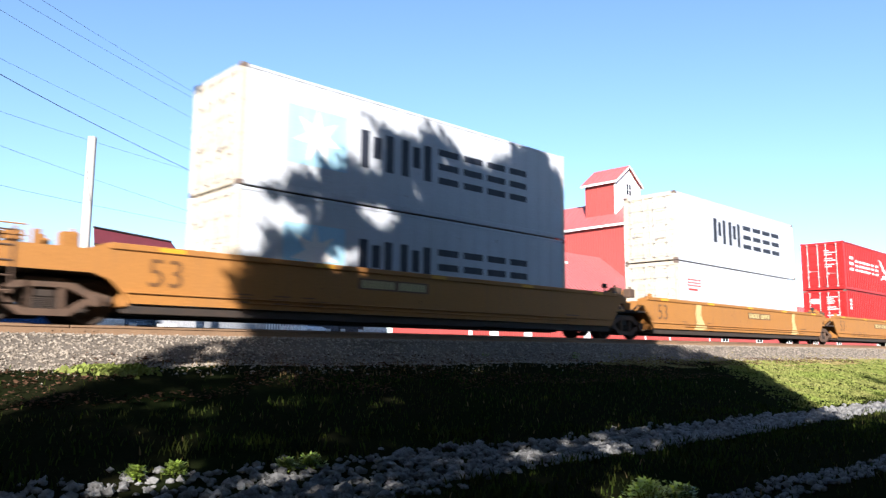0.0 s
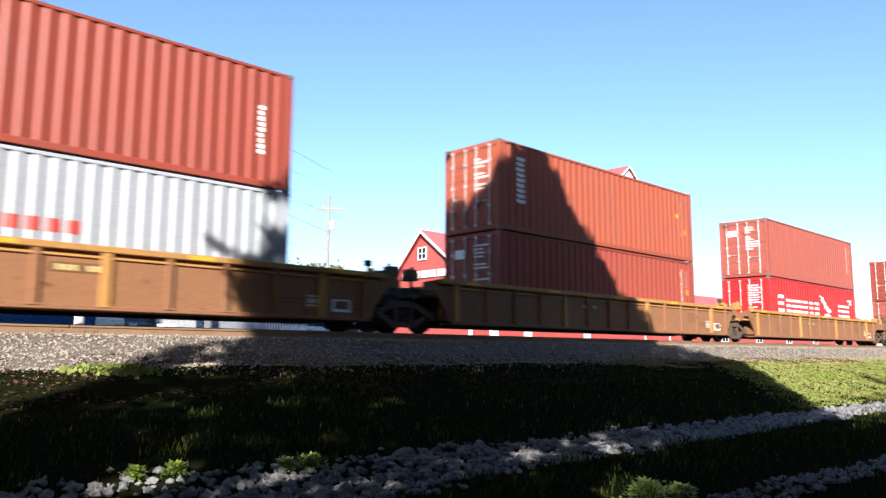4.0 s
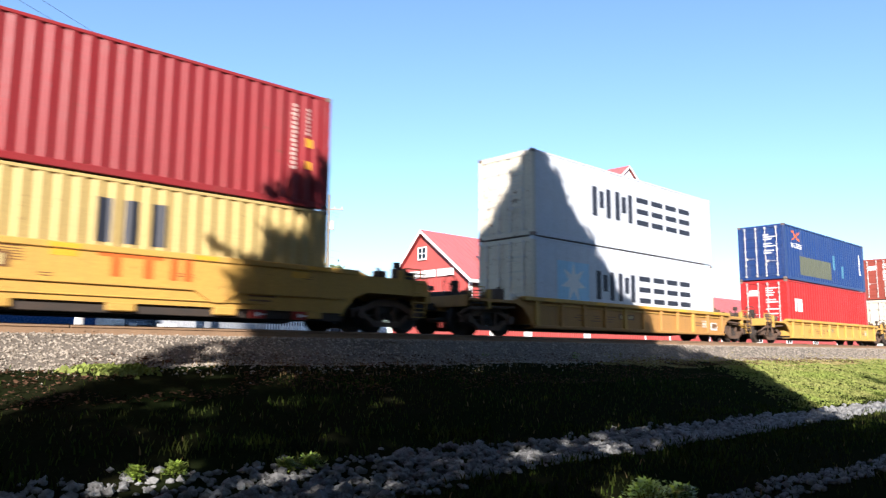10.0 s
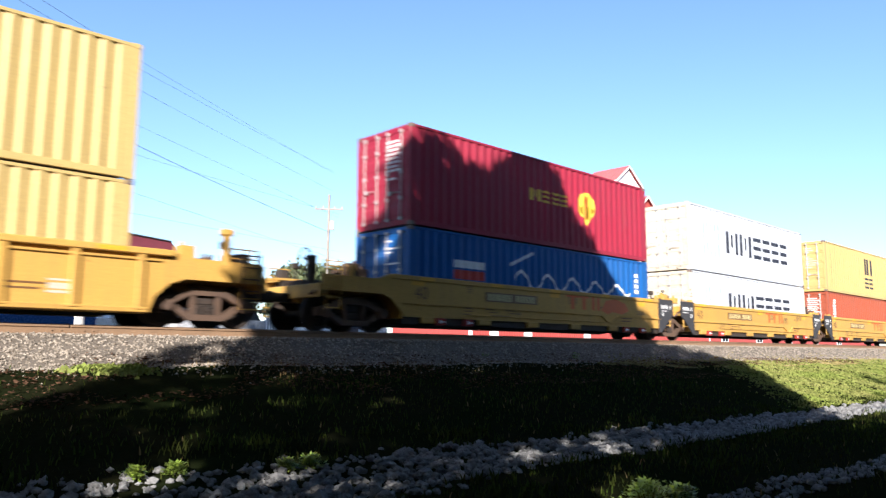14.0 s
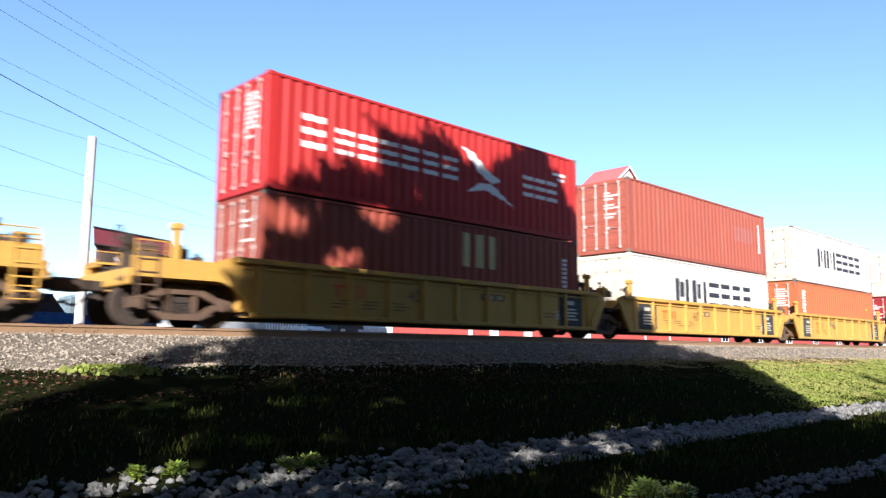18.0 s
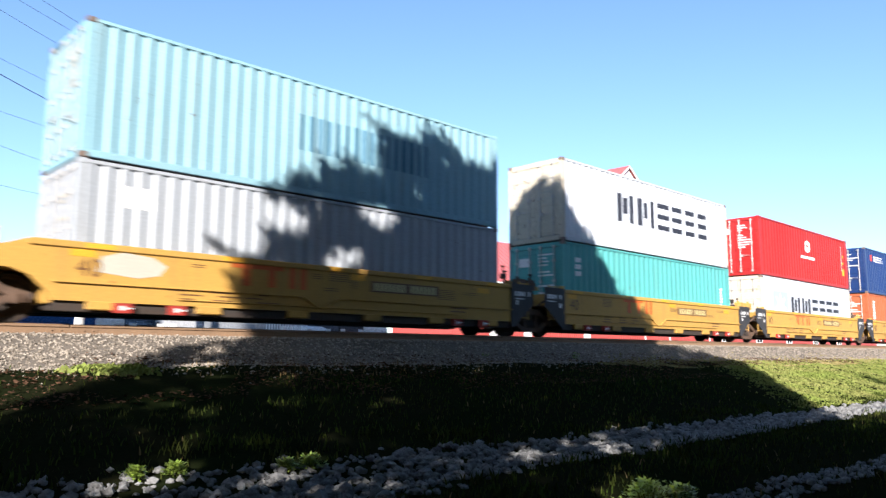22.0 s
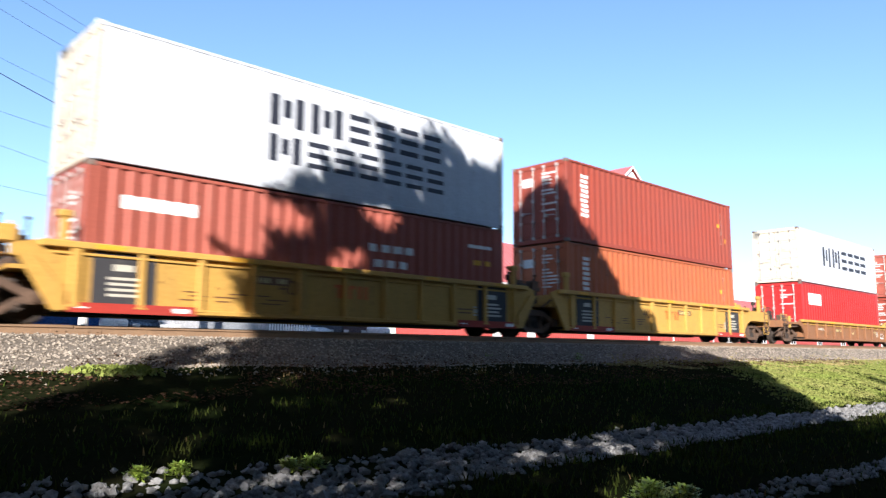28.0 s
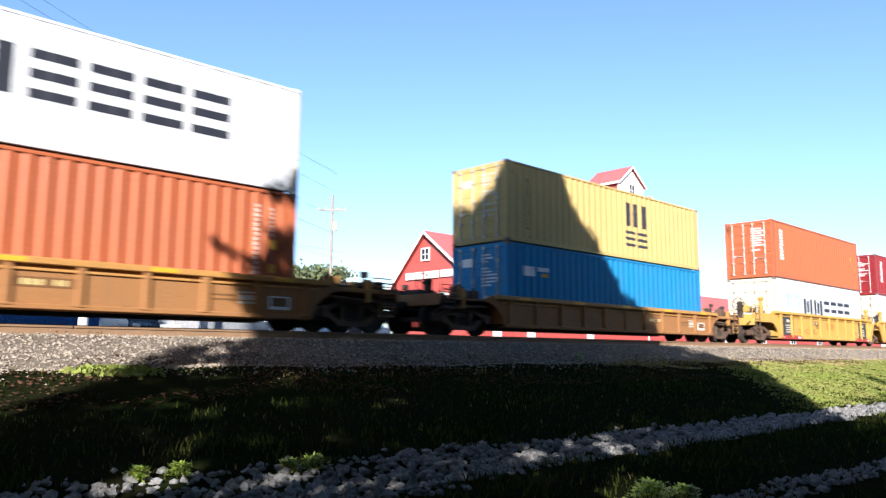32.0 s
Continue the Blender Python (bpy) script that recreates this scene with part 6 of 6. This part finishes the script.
for x in (3.5, 6.5, 9.5, 12.5):
    window(barn, x, -0.04, 3.9, 0.7, 0.9, "y")
for x in (2.0, 6.0, 14.0):
    piece("doorway", Shape().box(x, x + 1.0, -0.08, -0.03, 0.1, 2.15).mesh("doorway"), TRIM, barn)

tower = gabled("grain_elevator", "tall red grain elevator with white trim and a roof cupola", 63.94, 71.75, 24.0, 34.7, -0.8, 12.46, 15.45, "y", 0.35)
window(tower, 3.2, -0.04, 14.4, 0.75, 0.95, "y")
window(tower, 4.6, -0.04, 14.4, 0.75, 0.95, "y")
cup = gabled("cupola", "red cupola with a white gable on the elevator's roof", 65.4, 69.9, 26.0, 29.8, 13.6, 17.3, 19.0, "y", 0.35)
cup["category"] = "cupola"
piece("gable_panel", Shape().prism([(0.05, 0.2), (4.45, 0.2), (4.45, 3.6), (2.25, 5.25), (0.05, 3.6)], -0.07, -0.01).mesh("gable_panel"), TRIM, cup, None, "white boarded gable")
window(cup, 2.25, -0.09, 2.9, 0.9, 1.2, "y")
annex = gabled("feed_shed", "low red shed with a red metal roof beside the elevator", 72.4, 83.5, 25.5, 36.5, -0.8, 4.4, 7.25, "x")
shed = gabled("feed_shed", "long low red shed with a pale roof behind the tracks", 84.5, 150.0, 27.0, 38.0, -0.8, 4.4, 7.0, "x", 0.4, False)
for x in (6, 16, 26, 36, 46):
    window(shed, x, -0.04, 2.2, 1.6, 1.0, "y")

# the brown building with the maroon mansard
man = thing("brown_shop", "brown shop with a maroon mansard roof and oval sign", "building", "", pose(14.15, 26.0, -0.8))
def upright_block(foot, z0, z1, top=None):
    n, top = len(foot), top or foot
    return Shape().add([(x, y, z0) for x, y in foot] + [(x, y, z1) for x, y in top], [tuple(range(n))[::-1], tuple(range(n, 2 * n))] + [(i, (i + 1) % n, (i + 1) % n + n, i + n) for i in range(n)])


piece("wall", upright_block([(0.25, 0.35), (5.6, 2.6), (9.5, 9.8), (3.6, 8.0)], 0, 6.1).mesh("wall"), BROWN, man)
piece("roof", upright_block([(0, 0), (6.0, 2.6), (10, 10.2), (3.4, 8.4)], 6.0, 7.0, [(0.05, 0.4), (5.5, 2.8), (9.5, 9.8), (3.6, 8.0)]).mesh("roof"), MAROON, man)
piece("roof_edge", Shape().rod((0, -0.03, 6.0), (6.05, 2.55, 6.0), 0.06, 6).mesh("roof_edge"), STEEL, man)
piece("cap", Shape().rod((0.05, 0.4, 7.0), (5.5, 2.8, 7.0), 0.07, 6).mesh("cap"), STEEL, man)
ov = Shape()
ov.lathe_y([(-0.08, 0.0), (-0.08, 0.42), (-0.02, 0.42), (-0.02, 0.0)], 20)
piece("oval_sign", ov.mesh("oval_sign"), TRIM, man, pose(1.4, 0.78, 5.05, 0, 0, 23), "white oval sign without readable words")

# ---------- poles and wires ----------
piece("pole", Shape().rod((0, 0, -0.2), (0, 0, 7.55), 0.17, 16, 0.145).mesh("pole"), GREYC, thing("white_pole", "plain white concrete pole behind the tracks", "pole", "", pose(8.5, 10.0, -0.8)))
WOODP = surface("grey_pole_wood", (0.30, 0.27, 0.23), (0.22, 0.19, 0.16), 0.9, 0, 2, 30, 0.3)
def utility_pole(x, y, top, arm, turn):
    root = thing("utility_pole", "grey wooden utility pole with a crossarm and insulators", "utility pole", "utility poles", pose(x, y, -0.8, 0, 0, turn))
    h = top + 0.8
    piece("pole", Shape().rod((0, 0, -0.3), (0, 0, h), 0.16, 10, 0.11).mesh("pole"), WOODP, root)
    piece("crossarm", Shape().box(-arm / 2, arm / 2, -0.06, 0.06, h - 1.45, h - 1.3, 0.01).mesh("crossarm"), WOODP, root)
    for k in (-0.46, -0.2, 0.2, 0.46):
        piece("insulator", Shape().rod((k * arm, 0, h - 1.3), (k * arm, 0, h - 1.1), 0.05, 8, 0.03).mesh("insulator"), GREYC, root)
    piece("transformer", Shape().rod((0.3, 0, h - 3.3), (0.3, 0, h - 2.5), 0.22, 12).mesh("transformer"), GREYC, root)


utility_pole(39.35, 40.0, 13.84, 2.6, -38)
utility_pole(58.0, 88.0, 15.0, 2.6, -38)
WIRES = [((2.19, 3.59, 8.61), (10.54, 13.45, 10.28), (31.04, 29.83, 12.0)), ((2.15, 3.55, 9.08), (10.41, 13.41, 11.15), (30.89, 29.69, 13.49)),
         ((2.1, 3.51, 9.52), (10.37, 13.37, 11.54), (30.9, 29.69, 13.42)), ((2.32, 3.71, 7.36), (9.29, 14.77, 9.63), (31.22, 30.0, 10.13)),
         ((2.35, 3.75, 6.99), (11.53, 13.03, 7.5), (31.37, 30.14, 8.71)), ((2.47, 3.86, 5.82), (9.45, 14.93, 8.02), (31.22, 30.0, 10.13)),
         ((2.54, 3.92, 5.11), (9.46, 15.19, 6.61), (31.56, 30.32, 6.77)), ((2.66, 4.04, 3.92), (9.62, 15.26, 5.42), (31.52, 30.28, 7.17))]
CABLE = surface("dark_cable", (0.05, 0.05, 0.055), None, 0.6, 0, 2, 20, 0.0)
for k, (a, m, b) in enumerate(WIRES):
    a, m, b = Vector(a), Vector(m), Vector(b)
    c = m * 2 - (a + b) / 2
    s, r, n = Shape(), (0.012 if k == 4 else 0.006), 5
    side = (b - a).cross(Vector((0, 0, 1))).normalized()
    ring = [side * r * math.cos(j * math.tau / n) + Vector((0, 0, r * math.sin(j * math.tau / n))) for j in range(n)]
    vs = []
    for j in range(25):
        t = j / 24 * 1.12 - 0.06
        q = a * (1 - t) ** 2 + c * 2 * t * (1 - t) + b * t * t
        vs += [q + o for o in ring]
    s.add(vs, [(j * n + i, j * n + (i + 1) % n, (j + 1) * n + (i + 1) % n, (j + 1) * n + i) for j in range(24) for i in range(n)])
    tagged(piece("overhead_wire", s.mesh("overhead_wire"), CABLE), "thin dark overhead wire against the sky", "wire", "overhead wires")

# ---------- parked vehicles ----------
TYRE = surface("black_rubber", (0.02, 0.02, 0.021), None, 0.8, 0, 5, 40, 0.1)
ALLOY = surface("wheel_alloy", (0.5, 0.5, 0.5), None, 0.35, 0.8, 5, 40, 0.0)
LAMP = surface("lamp_glass", (0.6, 0.6, 0.58), None, 0.15, 0, 5, 40, 0.0)
def vehicle(x, y, turn, col, words, kind="car"):
    root = thing("parked_" + kind, f"{words} {kind} parked behind the tracks", kind, "parked vehicles", pose(x, y, -0.1, 0, 0, turn))
    mat = surface("car_paint_" + words.replace(" ", "_"), col, None, 0.25, 0.1, 1, 20, 0.0, mix=0.15)
    if kind == "van":
        L, H = 2.4, 2.05
        low = [(-L, 0.35), (L, 0.35), (L, 0.95), (L - 0.9, 1.15), (L - 1.35, H), (-L, H)]
        glass = [(L - 0.98, 1.18), (L - 1.36, H - 0.15), (L - 2.1, H - 0.15), (L - 2.1, 1.18)]
    elif kind == "pickup":
        L, H = 2.7, 1.85
        low = [(-L, 0.45), (L, 0.45), (L, 1.02), (L - 1.2, 1.12), (-L, 1.12)]
        glass = [(L - 1.25, 1.12), (L - 1.8, H), (-0.3, H), (-0.5, 1.12)]
    else:
        L, H = 2.25, 1.5
        low = [(-L, 0.32), (L, 0.32), (L, 0.7), (L - 0.95, 0.93), (-L + 0.5, 0.97), (-L, 0.85)]
        glass = [(L - 1.0, 0.93), (L - 1.7, H), (-L + 1.2, H), (-L + 0.55, 0.97)]
    w = 0.88
    body = Shape().prism(low, -w, w).mesh("body")
    bm = bmesh.new()
    bm.from_mesh(body)
    bmesh.ops.bevel(bm, geom=list(bm.edges), offset=0.06, segments=2, affect="EDGES", clamp_overlap=True)
    bm.to_mesh(body)
    bm.free()
    piece("body", body, mat, root)
    piece("cabin_glass", Shape().prism([(a * 0.995, b) for a, b in glass], -w + (0.08 if kind != "van" else -0.01), w - (0.08 if kind != "van" else -0.01)).mesh("cabin_glass"), DARKG, root)
    if kind != "van":
        xs = [p[0] for p in glass if p[1] > 1.3]
        piece("roof", Shape().box(min(xs) - 0.05, max(xs) + 0.05, -w + 0.1, w - 0.1, H - 0.03, H + 0.04, 0.02).mesh("roof"), mat, root)
    for sx in (-1, 1):
        for sy in (-1, 1):
            t = piece("wheel", Shape().lathe_y([(-0.1, 0.2), (-0.1, 0.31), (-0.06, 0.34), (0.06, 0.34), (0.1, 0.31), (0.1, 0.2)], 18).mesh("wheel"), TYRE, root, pose(sx * (L - 0.85), sy * (w - 0.08), 0.34))
            piece("rim", Shape().lathe_y([(-0.105, 0.0), (-0.105, 0.19), (0.105, 0.19), (0.105, 0.0)], 14).mesh("rim"), ALLOY, t)
    for sy in (-0.62, 0.62):
        piece("headlight", Shape().box(L - 0.02, L + 0.03, sy - 0.17, sy + 0.17, 0.62, 0.78, 0.02).mesh("headlight"), LAMP, root)


vehicle(8.8, 18.0, 0, (0.02, 0.07, 0.22), "dark blue", "pickup")
vehicle(5.2, 20.5, 0, (0.03, 0.09, 0.26), "blue", "car")
vehicle(12.0, 19.5, -95, (0.75, 0.75, 0.73), "white", "van")
vehicle(13.8, 19.5, -92, (0.03, 0.04, 0.05), "black", "car")
vehicle(15.4, 19.5, -90, (0.45, 0.46, 0.47), "silver", "pickup")
vehicle(18.6, 19.0, 4, (0.30, 0.32, 0.34), "grey", "pickup")
vehicle(23.2, 19.8, -90, (0.72, 0.72, 0.70), "off-white", "car")
vehicle(25.0, 19.8, -88, (0.05, 0.05, 0.06), "charcoal", "pickup")
vehicle(27.2, 20.0, -90, (0.74, 0.73, 0.70), "cream white", "van")
fence = thing("picket_fence", "white picket fence beside the parked vehicles", "fence", "", pose(19.8, 17.2, -0.1))
for k in range(16):
    piece("picket", kept("picket", lambda: Shape().prism([(-0.045, 0), (0.045, 0), (0.045, 1.32), (0, 1.4), (-0.045, 1.32)], -0.015, 0.015).mesh("picket")), TRIM, fence, pose(k * 0.16, 0, 0))
for z in (0.4, 1.05):
    piece("fence_rail", Shape().box(-0.1, 2.5, 0.015, 0.06, z, z + 0.08).mesh("fence_rail"), TRIM, fence)


motions()
